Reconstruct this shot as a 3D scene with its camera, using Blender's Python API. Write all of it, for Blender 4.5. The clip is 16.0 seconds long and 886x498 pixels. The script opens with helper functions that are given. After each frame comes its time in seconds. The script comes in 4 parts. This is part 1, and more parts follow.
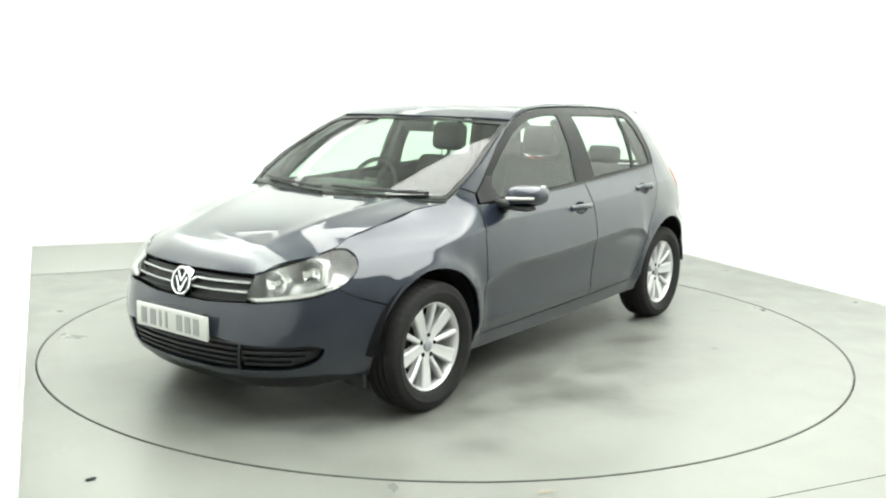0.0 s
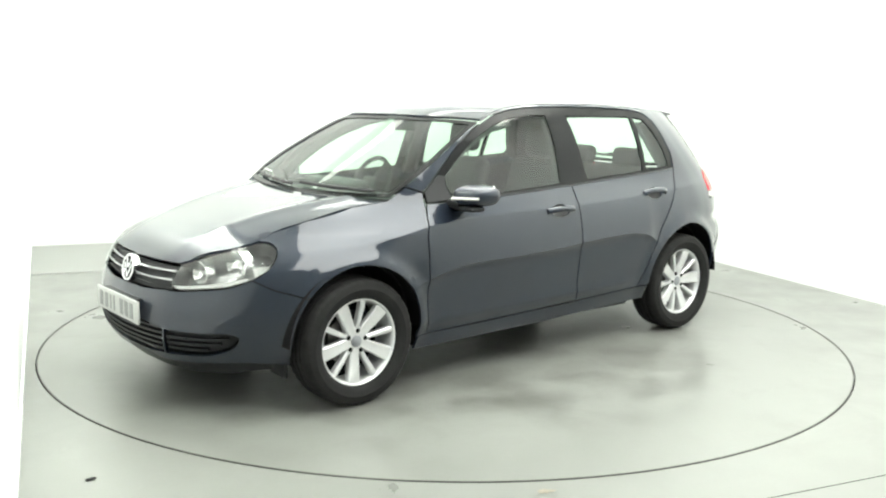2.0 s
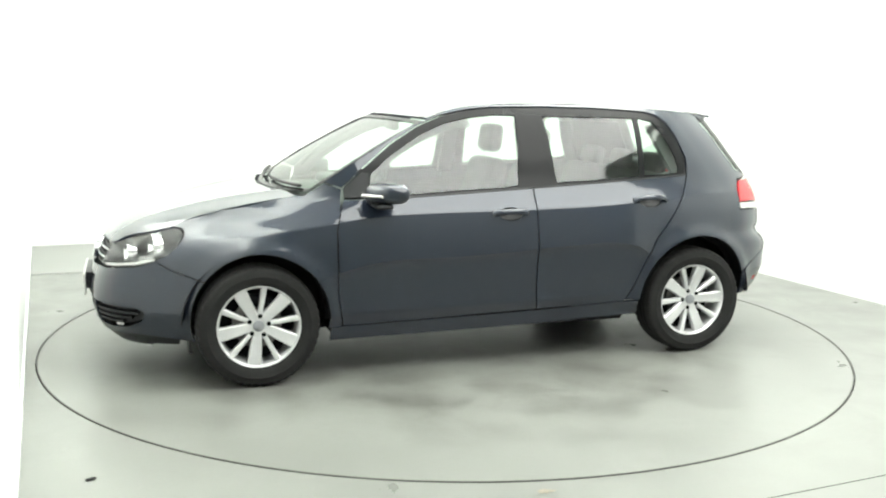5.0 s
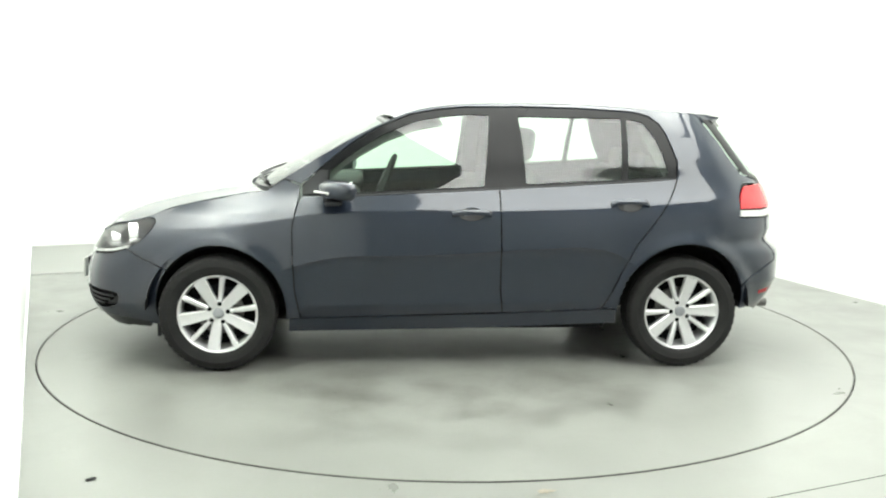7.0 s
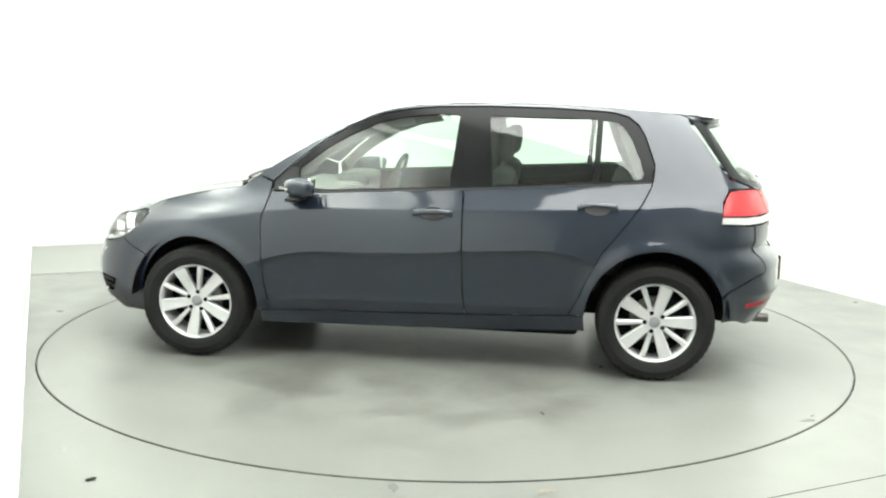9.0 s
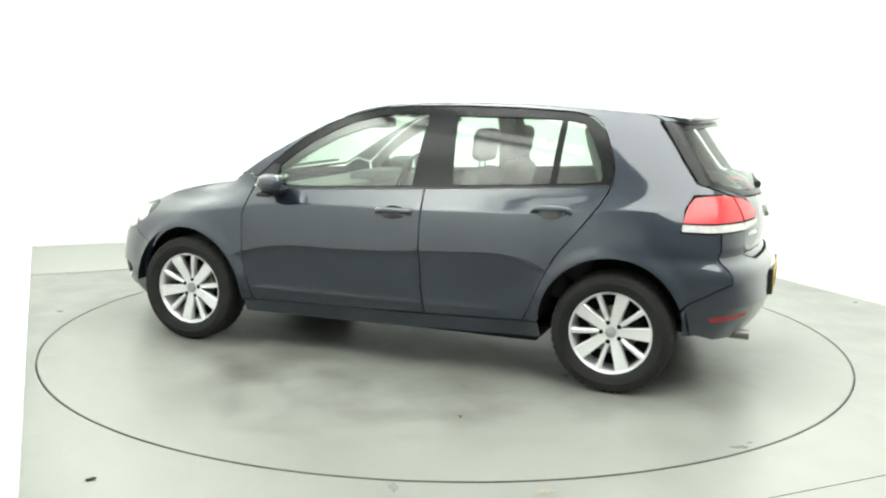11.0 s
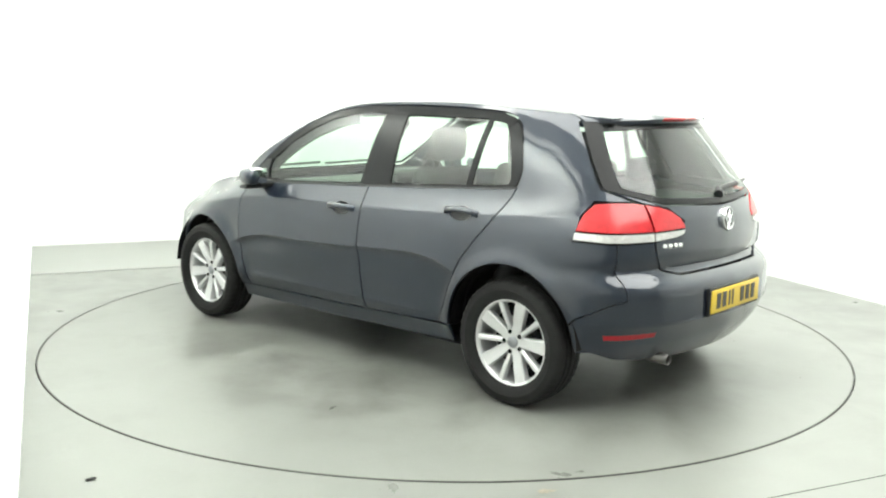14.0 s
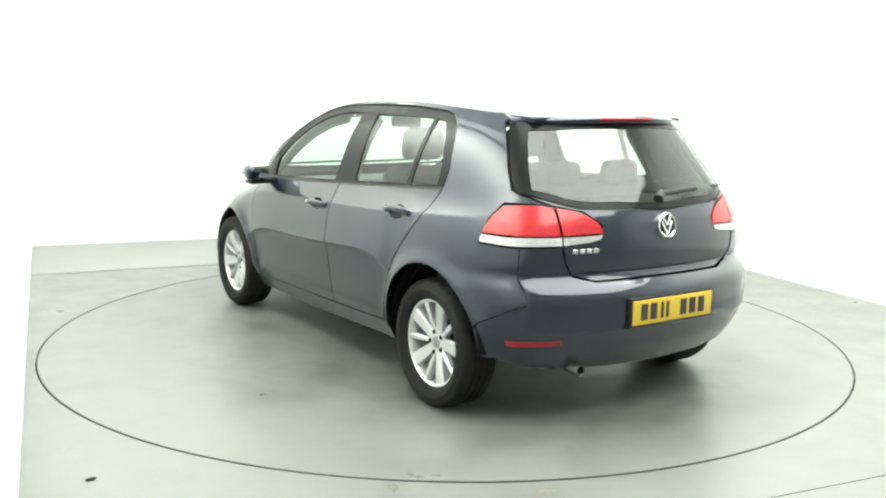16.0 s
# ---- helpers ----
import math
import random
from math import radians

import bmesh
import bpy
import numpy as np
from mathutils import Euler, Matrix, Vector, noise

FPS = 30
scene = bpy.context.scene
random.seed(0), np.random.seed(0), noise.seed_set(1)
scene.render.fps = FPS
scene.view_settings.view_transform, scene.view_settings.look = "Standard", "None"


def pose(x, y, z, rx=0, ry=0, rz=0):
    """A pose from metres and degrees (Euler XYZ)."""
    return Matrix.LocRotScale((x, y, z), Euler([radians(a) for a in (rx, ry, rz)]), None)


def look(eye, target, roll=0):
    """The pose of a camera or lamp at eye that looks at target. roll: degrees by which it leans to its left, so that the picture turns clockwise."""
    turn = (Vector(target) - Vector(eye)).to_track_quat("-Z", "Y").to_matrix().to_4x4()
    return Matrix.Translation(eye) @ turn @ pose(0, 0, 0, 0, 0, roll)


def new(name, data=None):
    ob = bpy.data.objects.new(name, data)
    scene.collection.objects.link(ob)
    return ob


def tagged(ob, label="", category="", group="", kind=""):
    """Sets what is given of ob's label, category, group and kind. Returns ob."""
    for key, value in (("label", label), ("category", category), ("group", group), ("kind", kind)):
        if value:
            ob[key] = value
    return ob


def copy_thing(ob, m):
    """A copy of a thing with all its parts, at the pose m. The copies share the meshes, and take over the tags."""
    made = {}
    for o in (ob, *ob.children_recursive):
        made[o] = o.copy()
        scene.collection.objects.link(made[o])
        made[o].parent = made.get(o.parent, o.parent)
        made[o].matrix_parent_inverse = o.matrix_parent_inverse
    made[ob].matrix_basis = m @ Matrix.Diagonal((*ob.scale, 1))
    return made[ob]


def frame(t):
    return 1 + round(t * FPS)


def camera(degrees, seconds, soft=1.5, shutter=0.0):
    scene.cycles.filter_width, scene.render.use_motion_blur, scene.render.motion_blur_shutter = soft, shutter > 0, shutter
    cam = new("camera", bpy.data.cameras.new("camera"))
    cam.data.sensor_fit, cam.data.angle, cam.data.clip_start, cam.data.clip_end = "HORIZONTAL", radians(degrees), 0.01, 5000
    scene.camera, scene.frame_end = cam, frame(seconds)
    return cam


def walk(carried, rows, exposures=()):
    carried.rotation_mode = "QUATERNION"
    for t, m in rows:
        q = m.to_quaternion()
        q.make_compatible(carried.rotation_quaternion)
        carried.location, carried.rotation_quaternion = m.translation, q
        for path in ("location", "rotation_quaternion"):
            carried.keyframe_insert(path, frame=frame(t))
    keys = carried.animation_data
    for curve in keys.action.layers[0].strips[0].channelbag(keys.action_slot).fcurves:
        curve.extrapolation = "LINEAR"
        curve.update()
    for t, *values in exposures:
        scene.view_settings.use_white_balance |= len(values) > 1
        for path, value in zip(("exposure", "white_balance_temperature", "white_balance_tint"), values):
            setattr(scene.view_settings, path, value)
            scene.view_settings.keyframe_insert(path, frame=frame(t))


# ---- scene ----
import functools

EYE = Vector((0.0, -5.907, 1.504))
cam = camera(51.2, 16.0, soft=2.2)
VIEW = look(EYE, EYE + Vector((-0.00406, 0.98645, -0.16402)), 1.0)
walk(cam, [(0, VIEW), (16, VIEW)], exposures=[(0, 0.0), (16, 0.0)])

# ---- world and lights ----
world = bpy.data.worlds.new("studio")
scene.world = world
world.use_nodes = True
world.node_tree.nodes["Background"].inputs[0].default_value = (0.9, 0.95, 1.0, 1)
world.node_tree.nodes["Background"].inputs[1].default_value = 0.05

# room axes: n runs across the studio, m along it
TURN = radians(-23.6)
ROOM = Matrix.Rotation(-TURN, 4, "Z")


def lamp(name, n, m, z, sx, sy, watts, tilt=0, yaw=0, colour=(0.985, 1, 0.95)):
    data = bpy.data.lights.new(name, "AREA")
    data.shape, data.size, data.size_y, data.energy, data.color = "RECTANGLE", sx, sy, watts, colour
    ob = new(name, data)
    ob.matrix_world = ROOM @ pose(n, m, z, 0, 0, yaw) @ pose(0, 0, 0, 0, tilt) @ pose(0, 0, -0.13)
    return ob


CEIL = 3.7
# a broad panel overhead, and unseen strips added to brighten the walls
LIGHTS = [(0.90, -1.95, CEIL, 3.8, 6.2, 290, 0, 0), (-1.70, 0.3, CEIL - 0.34, 0.6, 5.6, 235, 82, 0), (2.30, 0.3, CEIL - 0.34, 0.4, 5.0, 70, 58, 180), (0.45, 3.05, CEIL - 0.34, 0.4, 4.2, 35, 58, -90)]
for n, m, z, sx, sy, watts, tilt, yaw in LIGHTS:
    lamp("ceiling_lamp", n, m, z, sx, sy, watts, tilt, yaw)


# ---- materials ----
def material(name, colour, rough=0.5, metal=0.0, coat=0.0, scale=20.0, vary=0.12, bump=0.0, fine=None, spec=0.5):
    """A painted or moulded surface with broad and fine variation."""
    mat = bpy.data.materials.new(name)
    mat.use_nodes = True
    nt = mat.node_tree
    b = nt.nodes["Principled BSDF"]
    b.inputs["Roughness"].default_value, b.inputs["Metallic"].default_value = rough, metal
    b.inputs["Coat Weight"].default_value, b.inputs["Coat Roughness"].default_value = coat, 0.03
    b.inputs["Specular IOR Level"].default_value = spec
    co = nt.nodes.new("ShaderNodeTexCoord")
    big = nt.nodes.new("ShaderNodeTexNoise")
    big.inputs["Scale"].default_value, big.inputs["Detail"].default_value = scale, 6
    small = nt.nodes.new("ShaderNodeTexNoise")
    small.inputs["Scale"].default_value, small.inputs["Detail"].default_value = fine or scale * 12, 3
    for nd in (big, small):
        nt.links.new(co.outputs["Object"], nd.inputs["Vector"])
    mean = nt.nodes.new("ShaderNodeMath")
    mean.operation = "MULTIPLY_ADD"
    mean.inputs[1].default_value = 0.4
    nt.links.new(small.outputs["Fac"], mean.inputs[0])
    half = nt.nodes.new("ShaderNodeMath")
    half.operation = "MULTIPLY"
    half.inputs[1].default_value = 0.6
    nt.links.new(big.outputs["Fac"], half.inputs[0])
    nt.links.new(half.outputs[0], mean.inputs[2])
    ramp = nt.nodes.new("ShaderNodeValToRGB")
    ramp.color_ramp.elements[0].position, ramp.color_ramp.elements[1].position = 0.3, 0.7
    ramp.color_ramp.elements[0].color = (*[c * (1 - vary) for c in colour], 1)
    ramp.color_ramp.elements[1].color = (*[min(1, c * (1 + vary)) for c in colour], 1)
    nt.links.new(mean.outputs[0], ramp.inputs[0])
    nt.links.new(ramp.outputs[0], b.inputs["Base Color"])
    if bump:
        bp = nt.nodes.new("ShaderNodeBump")
        bp.inputs["Strength"].default_value, bp.inputs["Distance"].default_value = bump, 0.002
        nt.links.new(small.outputs["Fac"], bp.inputs["Height"])
        nt.links.new(bp.outputs[0], b.inputs["Normal"])
    return mat


def glass(name, tint, ior=1.5):
    mat = bpy.data.materials.new(name)
    mat.use_nodes = True
    nt = mat.node_tree
    nt.nodes.remove(nt.nodes["Principled BSDF"])
    out = nt.nodes["Material Output"]
    clear, gloss, mix, fres = (nt.nodes.new("ShaderNode" + k) for k in ("BsdfTransparent", "BsdfGlossy", "MixShader", "LayerWeight"))
    power, scaled = nt.nodes.new("ShaderNodeMath"), nt.nodes.new("ShaderNodeMath")
    power.operation, scaled.operation = "POWER", "MULTIPLY_ADD"
    power.inputs[1].default_value = 5.0
    scaled.inputs[1].default_value, scaled.inputs[2].default_value = 0.9, ((ior - 1) / (ior + 1)) ** 2 * 1.9
    clear.inputs[0].default_value = (*tint, 1)
    gloss.inputs["Roughness"].default_value = 0.02
    fres.inputs["Blend"].default_value = 0.5
    nt.links.new(fres.outputs["Facing"], power.inputs[0])
    nt.links.new(power.outputs[0], scaled.inputs[0])
    nt.links.new(scaled.outputs[0], mix.inputs[0])
    nt.links.new(clear.outputs[0], mix.inputs[1])
    nt.links.new(gloss.outputs[0], mix.inputs[2])
    nt.links.new(mix.outputs[0], out.inputs[0])
    return mat


def glow(name, colour, strength):
    mat = bpy.data.materials.new(name)
    mat.use_nodes = True
    b = mat.node_tree.nodes["Principled BSDF"]
    b.inputs["Base Color"].default_value = (*colour, 1)
    b.inputs["Emission Color"].default_value = (*colour, 1)
    b.inputs["Emission Strength"].default_value = strength
    return mat


PAINT = material("blue_grey_metallic_paint", (0.0110, 0.0165, 0.028), 0.36, 0.35, 1.0, 3.0, 0.06, fine=900, spec=0.2)
PAINT.node_tree.nodes["Principled BSDF"].inputs["Coat IOR"].default_value = 1.55
PAINT.node_tree.nodes["Principled BSDF"].inputs["Coat Roughness"].default_value = 0.05
BLACK = material("black_plastic", (0.012, 0.013, 0.014), 0.45, vary=0.2, bump=0.1, fine=600, spec=0.28)
GLOSSBLACK = material("gloss_black_trim", (0.006, 0.0065, 0.007), 0.22, vary=0.1, spec=0.16)
RUBBER = material("tyre_rubber", (0.011, 0.011, 0.0108), 0.75, spec=0.25, vary=0.25, bump=0.2, scale=12)
ALLOY = material("silver_alloy", (0.62, 0.625, 0.63), 0.32, 0.5, 0.3, 8, 0.06)
STEEL = material("brake_steel", (0.16, 0.155, 0.15), 0.35, 0.9, scale=30, vary=0.25)
CHROME = material("chrome", (0.82, 0.83, 0.84), 0.08, 1.0, vary=0.03)
DARK = material("dark_underside", (0.008, 0.008, 0.009), 0.85, vary=0.3, spec=0.08)
CLOTH = material("charcoal_seat_cloth", (0.026, 0.027, 0.028), 0.9, vary=0.25, bump=0.4, scale=25, fine=500)
TRIMGREY = material("grey_interior_plastic", (0.034, 0.035, 0.036), 0.6, vary=0.15, bump=0.2, fine=400)
LINER = material("pale_headlining", (0.30, 0.30, 0.285), 0.9, vary=0.06, bump=0.2, fine=300)
GLASS = glass("tinted_car_glass", (0.78, 0.92, 0.82), 1.5)
LENS = glass("clear_lamp_lens", (0.95, 0.96, 0.96), 1.35)
REDLENS = material("red_lamp_lens", (0.40, 0.012, 0.017), 0.25, 0, 0.2, 40, 0.25)
CLEARLENS = material("white_lamp_lens", (0.46, 0.46, 0.445), 0.15, 0.2, 0.6, 50, 0.25)
BUCKET = material("dull_chrome_lamp_housing", (0.26, 0.26, 0.26), 0.24, 0.85, vary=0.55, scale=22, fine=60)
REFLECTOR = material("satin_aluminium_reflector", (0.88, 0.88, 0.87), 0.18, 0.95, vary=0.08, scale=60)
PLATE_BAR = material("grey_plate_print", (0.24, 0.245, 0.24), 0.4, vary=0.05)
PLATE_BLACK = material("black_plate_print", (0.02, 0.02, 0.02), 0.4, vary=0.05)
SLAT = material("satin_silver_slat", (0.36, 0.365, 0.37), 0.25, 0.8, vary=0.04)
ALLOYDARK = material("grey_cap", (0.30, 0.31, 0.33), 0.3, 0.6, vary=0.05)
STAIN = material("brown_floor_stain", (0.26, 0.23, 0.18), 0.5, vary=0.3, scale=40)
EDGE = material("dark_steel_edge", (0.085, 0.085, 0.08), 0.5, 0.3, vary=0.3)
DARKRED = material("dark_red_reflector", (0.26, 0.008, 0.014), 0.25, vary=0.1)
PLATE_W = material("white_plate", (0.48, 0.49, 0.47), 0.35, vary=0.03)
PLATE_Y = material("yellow_plate", (0.54, 0.38, 0.025), 0.35, vary=0.03)
WALL = material("white_studio_paint", (0.765, 0.785, 0.765), 0.65, vary=0.015, scale=0.8, bump=0.05)
DIFFUSER = glow("lamp_diffuser", (0.985, 1, 0.95), 3.0)
# the grey puts the dimness behind the camera into the wall's colour
GREYWALL = material("dim_side_grey", (0.28, 0.29, 0.28), 0.8, vary=0.08, scale=1.5)


def floor_material(name, colour, stain, patch=(0.3, 0.3, 0)):
    """Worn, semi-gloss painted floor with scuffs and dried tyre dirt."""
    mat = material(name, colour, 0.34, scale=1.3, vary=0.05, bump=0.03, fine=60)
    nt = mat.node_tree
    b = nt.nodes["Principled BSDF"]
    base = b.inputs["Base Color"].links[0].from_socket
    co = nt.nodes.new("ShaderNodeTexCoord")
    nz = nt.nodes.new("ShaderNodeTexNoise")
    nz.inputs["Scale"].default_value, nz.inputs["Detail"].default_value, nz.inputs["Roughness"].default_value = 2.3, 8, 0.62
    nz.inputs["Distortion"].default_value = 0.25
    nt.links.new(co.outputs["Object"], nz.inputs["Vector"])
    rp = nt.nodes.new("ShaderNodeValToRGB")
    rp.color_ramp.elements[0].position, rp.color_ramp.elements[1].position = 0.44, 0.66
    rp.color_ramp.elements[0].color, rp.color_ramp.elements[1].color = (0, 0, 0, 1), (1, 1, 1, 1)
    nt.links.new(nz.outputs["Fac"], rp.inputs[0])
    # the drips lie where cars stand, along the middle of the disc
    st = nt.nodes.new("ShaderNodeMapping")
    st.inputs["Scale"].default_value = patch
    nt.links.new(co.outputs["Object"], st.inputs["Vector"])
    ln = nt.nodes.new("ShaderNodeVectorMath")
    ln.operation = "LENGTH"
    nt.links.new(st.outputs[0], ln.inputs[0])
    fade = nt.nodes.new("ShaderNodeMapRange")
    fade.interpolation_type = "SMOOTHSTEP"
    fade.inputs["From Min"].default_value, fade.inputs["From Max"].default_value = 0.55, 1.15
    fade.inputs["To Min"].default_value, fade.inputs["To Max"].default_value = stain, stain * 0.08
    nt.links.new(ln.outputs["Value"], fade.inputs["Value"])
    ml = nt.nodes.new("ShaderNodeMath")
    ml.operation = "MULTIPLY"
    nt.links.new(rp.outputs[0], ml.inputs[0])
    nt.links.new(fade.outputs[0], ml.inputs[1])
    mx = nt.nodes.new("ShaderNodeMixRGB")
    mx.inputs[2].default_value = (0.050, 0.047, 0.042, 1)
    nt.links.new(ml.outputs[0], mx.inputs[0])
    nt.links.new(base, mx.inputs[1])
    nt.links.new(mx.outputs[0], b.inputs["Base Color"])
    rr = nt.nodes.new("ShaderNodeMapRange")
    rr.inputs["To Min"].default_value, rr.inputs["To Max"].default_value = 0.55, 0.14
    nt.links.new(nz.outputs["Fac"], rr.inputs["Value"])
    nt.links.new(rr.outputs[0], b.inputs["Roughness"])
    return mat


FLOOR = floor_material("pale_grey_floor_paint", (0.176, 0.182, 0.168), 0.10)
STRIP = material("pale_floor_strip_paint", (0.27, 0.278, 0.262), 0.5, scale=1.3, vary=0.05, bump=0.03, fine=60)
DISC = floor_material("pale_grey_turntable_paint", (0.176, 0.182, 0.168), 0.70, (0.38, 0.46, 0))


# ---- mesh helpers ----
def part(name, bm, mat, parent=None, label="", smooth=40):
    """Links a bmesh as one mesh object."""
    me = bpy.data.meshes.new(name)
    bm.normal_update()
    bm.to_mesh(me)
    bm.free()
    me.materials.append(mat)
    if smooth:
        for p in me.polygons:
            p.use_smooth = True
        me.set_sharp_from_angle(angle=radians(smooth))
    ob = new(name, me)
    if parent is not None:
        ob.parent = parent
    return tagged(ob, label)


def box(bm, lo, hi, bevel=0.0, m=None):
    r = bmesh.ops.create_cube(bm, size=1)
    c = [(a + b) / 2 for a, b in zip(lo, hi)]
    d = [b - a for a, b in zip(lo, hi)]
    bmesh.ops.transform(bm, matrix=(m or Matrix()) @ Matrix.Translation(c) @ Matrix.Diagonal((*d, 1)), verts=r["verts"])
    if bevel:
        es = list({e for v in r["verts"] for e in v.link_edges})
        bmesh.ops.bevel(bm, geom=es, offset=bevel, segments=3, profile=0.5, affect="EDGES")
    return bm


def lathe(bm, profile, segs=64, closed=False):
    """Turns (radius, y) round the y axis."""
    rings = []
    for k in range(segs):
        a = 2 * math.pi * k / segs
        rings.append([bm.verts.new((r * math.cos(a), y, r * math.sin(a))) for r, y in profile])
    n = len(profile)
    for k in range(segs):
        p, q = rings[k], rings[(k + 1) % segs]
        for i in range(n if closed else n - 1):
            bm.faces.new((p[i], p[(i + 1) % n], q[(i + 1) % n], q[i]))
    bmesh.ops.recalc_face_normals(bm, faces=bm.faces)
    return bm


def inside(pts, loops):
    """Even-odd test of points against closed loops."""
    x, y = pts[:, 0], pts[:, 1]
    c = np.zeros(len(pts), bool)
    for lp in loops:
        a, b = lp, np.roll(lp, -1, 0)
        for (x0, y0), (x1, y1) in zip(a, b):
            if y0 != y1:
                c ^= ((y0 > y) != (y1 > y)) & (x < (x1 - x0) * (y - y0) / (y1 - y0) + x0)
    return c


def dense(loop, step):
    out = []
    for a, b in zip(loop, loop[1:] + loop[:1]):
        n = max(1, int(math.hypot(b[0] - a[0], b[1] - a[1]) / step))
        out += [(a[0] + (b[0] - a[0]) * i / n, a[1] + (b[1] - a[1]) * i / n) for i in range(n)]
    return np.array(out)


def rounded(loop, times=2, keep=0.25):
    """Cuts the corners of a closed loop."""
    for _ in range(times):
        out = []
        for a, b in zip(loop, loop[1:] + loop[:1]):
            out += [tuple(p + (q - p) * keep for p, q in zip(a, b)), tuple(p + (q - p) * (1 - keep) for p, q in zip(a, b))]
        loop = out
    return loop


def shrink(lp, d):
    area = np.sum(lp[:, 0] * np.roll(lp[:, 1], -1) - np.roll(lp[:, 0], -1) * lp[:, 1])
    t = np.roll(lp, -1, 0) - np.roll(lp, 1, 0)
    t /= np.linalg.norm(t, axis=1)[:, None] + 1e-9
    nrm = np.stack([-t[:, 1], t[:, 0]], 1) * (1 if area > 0 else -1)
    return lp + nrm * d


@functools.lru_cache(None)
def arch_lines():
    """Rings on the skin round the wheel arches."""
    lines = []
    for cx, cz, r in ARCHES:
        for o in (.018, .042, .068):
            ring = [(cx + (r + o) * math.cos(q), cz + (r + o) * math.sin(q)) for q in np.radians(np.arange(-5, 186, 5))]
            lines.append(np.array([S(*q) for q in ring]))
    return lines


def crease_points(lo, hi, step):
    """Polylines of the body's creases within a stretch of its plan."""
    side = -1 if hi[0] <= 0 else 1
    a, b = sorted((abs(lo[0]), abs(hi[0])))
    lines = []
    along = np.arange(a, b, step)
    if len(along) > 1:
        x0 = outline(along)[0]
        for line, offsets in ((tornado_z(x0), (-.03, -.009, 0, .009, .03)), (widest_z(x0), (-.035, -.014, -.005, 0, .005, .02)), (rib_z(x0), (-.012, 0, .012))):
            lines += [np.stack([side * along, line + o], 1) for o in offsets]
        if b > LEN - 1:
            lines += [np.stack([side * along, np.full(len(along), z)], 1) for z in (.466, .478, .49, .62, .64, .653, .666, .68, .695, .71, .725, .74)]
    lines += [ln * (side, 1) for ln in arch_lines()]
    return lines


def panel(surf, loop, holes=(), step=0.045, thick=0.014, inset=0.0016, proud=0.0):
    """A sheet of the given skin bounded by a loop in its plan, with holes and folded-in edges."""
    from mathutils.geometry import delaunay_2d_cdt
    loops = [shrink(dense(list(loop), step * 0.6), inset)] + [shrink(dense(list(h), step * 0.6), -inset) for h in holes]
    lo, hi = loops[0].min(0), loops[0].max(0)
    gx, gy = np.meshgrid(np.arange(lo[0], hi[0], step), np.arange(lo[1], hi[1], step))
    grid = np.stack([gx.ravel(), gy.ravel()], 1)
    grid = grid[inside(grid, loops)]
    edge = np.concatenate(loops)
    inner, links = [], []
    if surf is body and (lo[0] >= 0 or hi[0] <= 0 or hi[0] > LEN) and hi[0] - lo[0] > .25 and thick >= .01 and step < .05:
        for ln in crease_points(lo, hi, step):
            ok = inside(ln, loops)
            last = None
            for p, good in zip(ln, ok):
                if not good or np.min(np.hypot(*(edge - p).T)) < .006:
                    last = None
                    continue
                inner.append(p)
                if last is not None:
                    links.append((last, len(inner) - 1))
                last = len(inner) - 1
    if inner:
        keep = np.array(inner)
        grid = grid[np.array([np.min(np.hypot(*(keep - p).T)) > step * 0.3 for p in grid])] if len(grid) else grid
    if len(grid):
        grid = grid[np.array([np.min(np.hypot(*(edge - p).T)) > step * 0.4 for p in grid])]
    pts = np.concatenate([edge, *([inner] if inner else []), *([grid] if len(grid) else [])])
    edges, k = [(len(edge) + a, len(edge) + b) for a, b in links], 0
    for lp in loops:
        edges += [(k + i, k + (i + 1) % len(lp)) for i in range(len(lp))]
        k += len(lp)
    vs, _, fs, *_ = delaunay_2d_cdt([Vector(p) for p in pts], edges, [], 0, 1e-7)
    vs = np.array([tuple(v) for v in vs])
    mid = np.array([vs[list(f)].mean(0) for f in fs])
    fs = [f for f, ok in zip(fs, inside(mid, loops)) if ok]
    e = 1e-4
    P = surf(vs[:, 0], vs[:, 1])
    nrm = np.cross(surf(vs[:, 0] + e, vs[:, 1]) - surf(vs[:, 0] - e, vs[:, 1]), surf(vs[:, 0], vs[:, 1] + e) - surf(vs[:, 0], vs[:, 1] - e))
    nrm /= np.linalg.norm(nrm, axis=1)[:, None] + 1e-12
    mean = np.array([0.0, 0.0, 0.55])
    if np.sum((P - mean) * nrm) < 0:
        nrm = -nrm
    P = P + nrm * proud
    bm = bmesh.new()
    verts = [bm.verts.new(p) for p in P]
    for f in fs:
        a, b, c = (P[i] for i in f)
        if np.dot(np.cross(b - a, c - a), nrm[f[0]]) < 0:
            f = (f[0], f[2], f[1])
        try:
            bm.faces.new([verts[i] for i in f])
        except ValueError:
            pass
    back = {}
    for ed in [x for x in bm.edges if len(x.link_faces) == 1]:
        a, b = ed.verts
        f = ed.link_faces[0]
        for v in (a, b):
            if v not in back:
                i = verts.index(v)
                back[v] = bm.verts.new(P[i] - nrm[i] * thick)
        lpv = [l.vert for l in f.loops]
        if lpv[(lpv.index(a) + 1) % 3] == b:
            a, b = b, a
        bm.faces.new((a, b, back[b], back[a]))
    loose = [v for v in bm.verts if not v.link_faces]
    bmesh.ops.delete(bm, geom=loose, context="VERTS")
    return bm


# ---- car surface: plan outline swept over height ----
ARCHES = ((1.289, .325, .372), (-1.289, .335, .378))


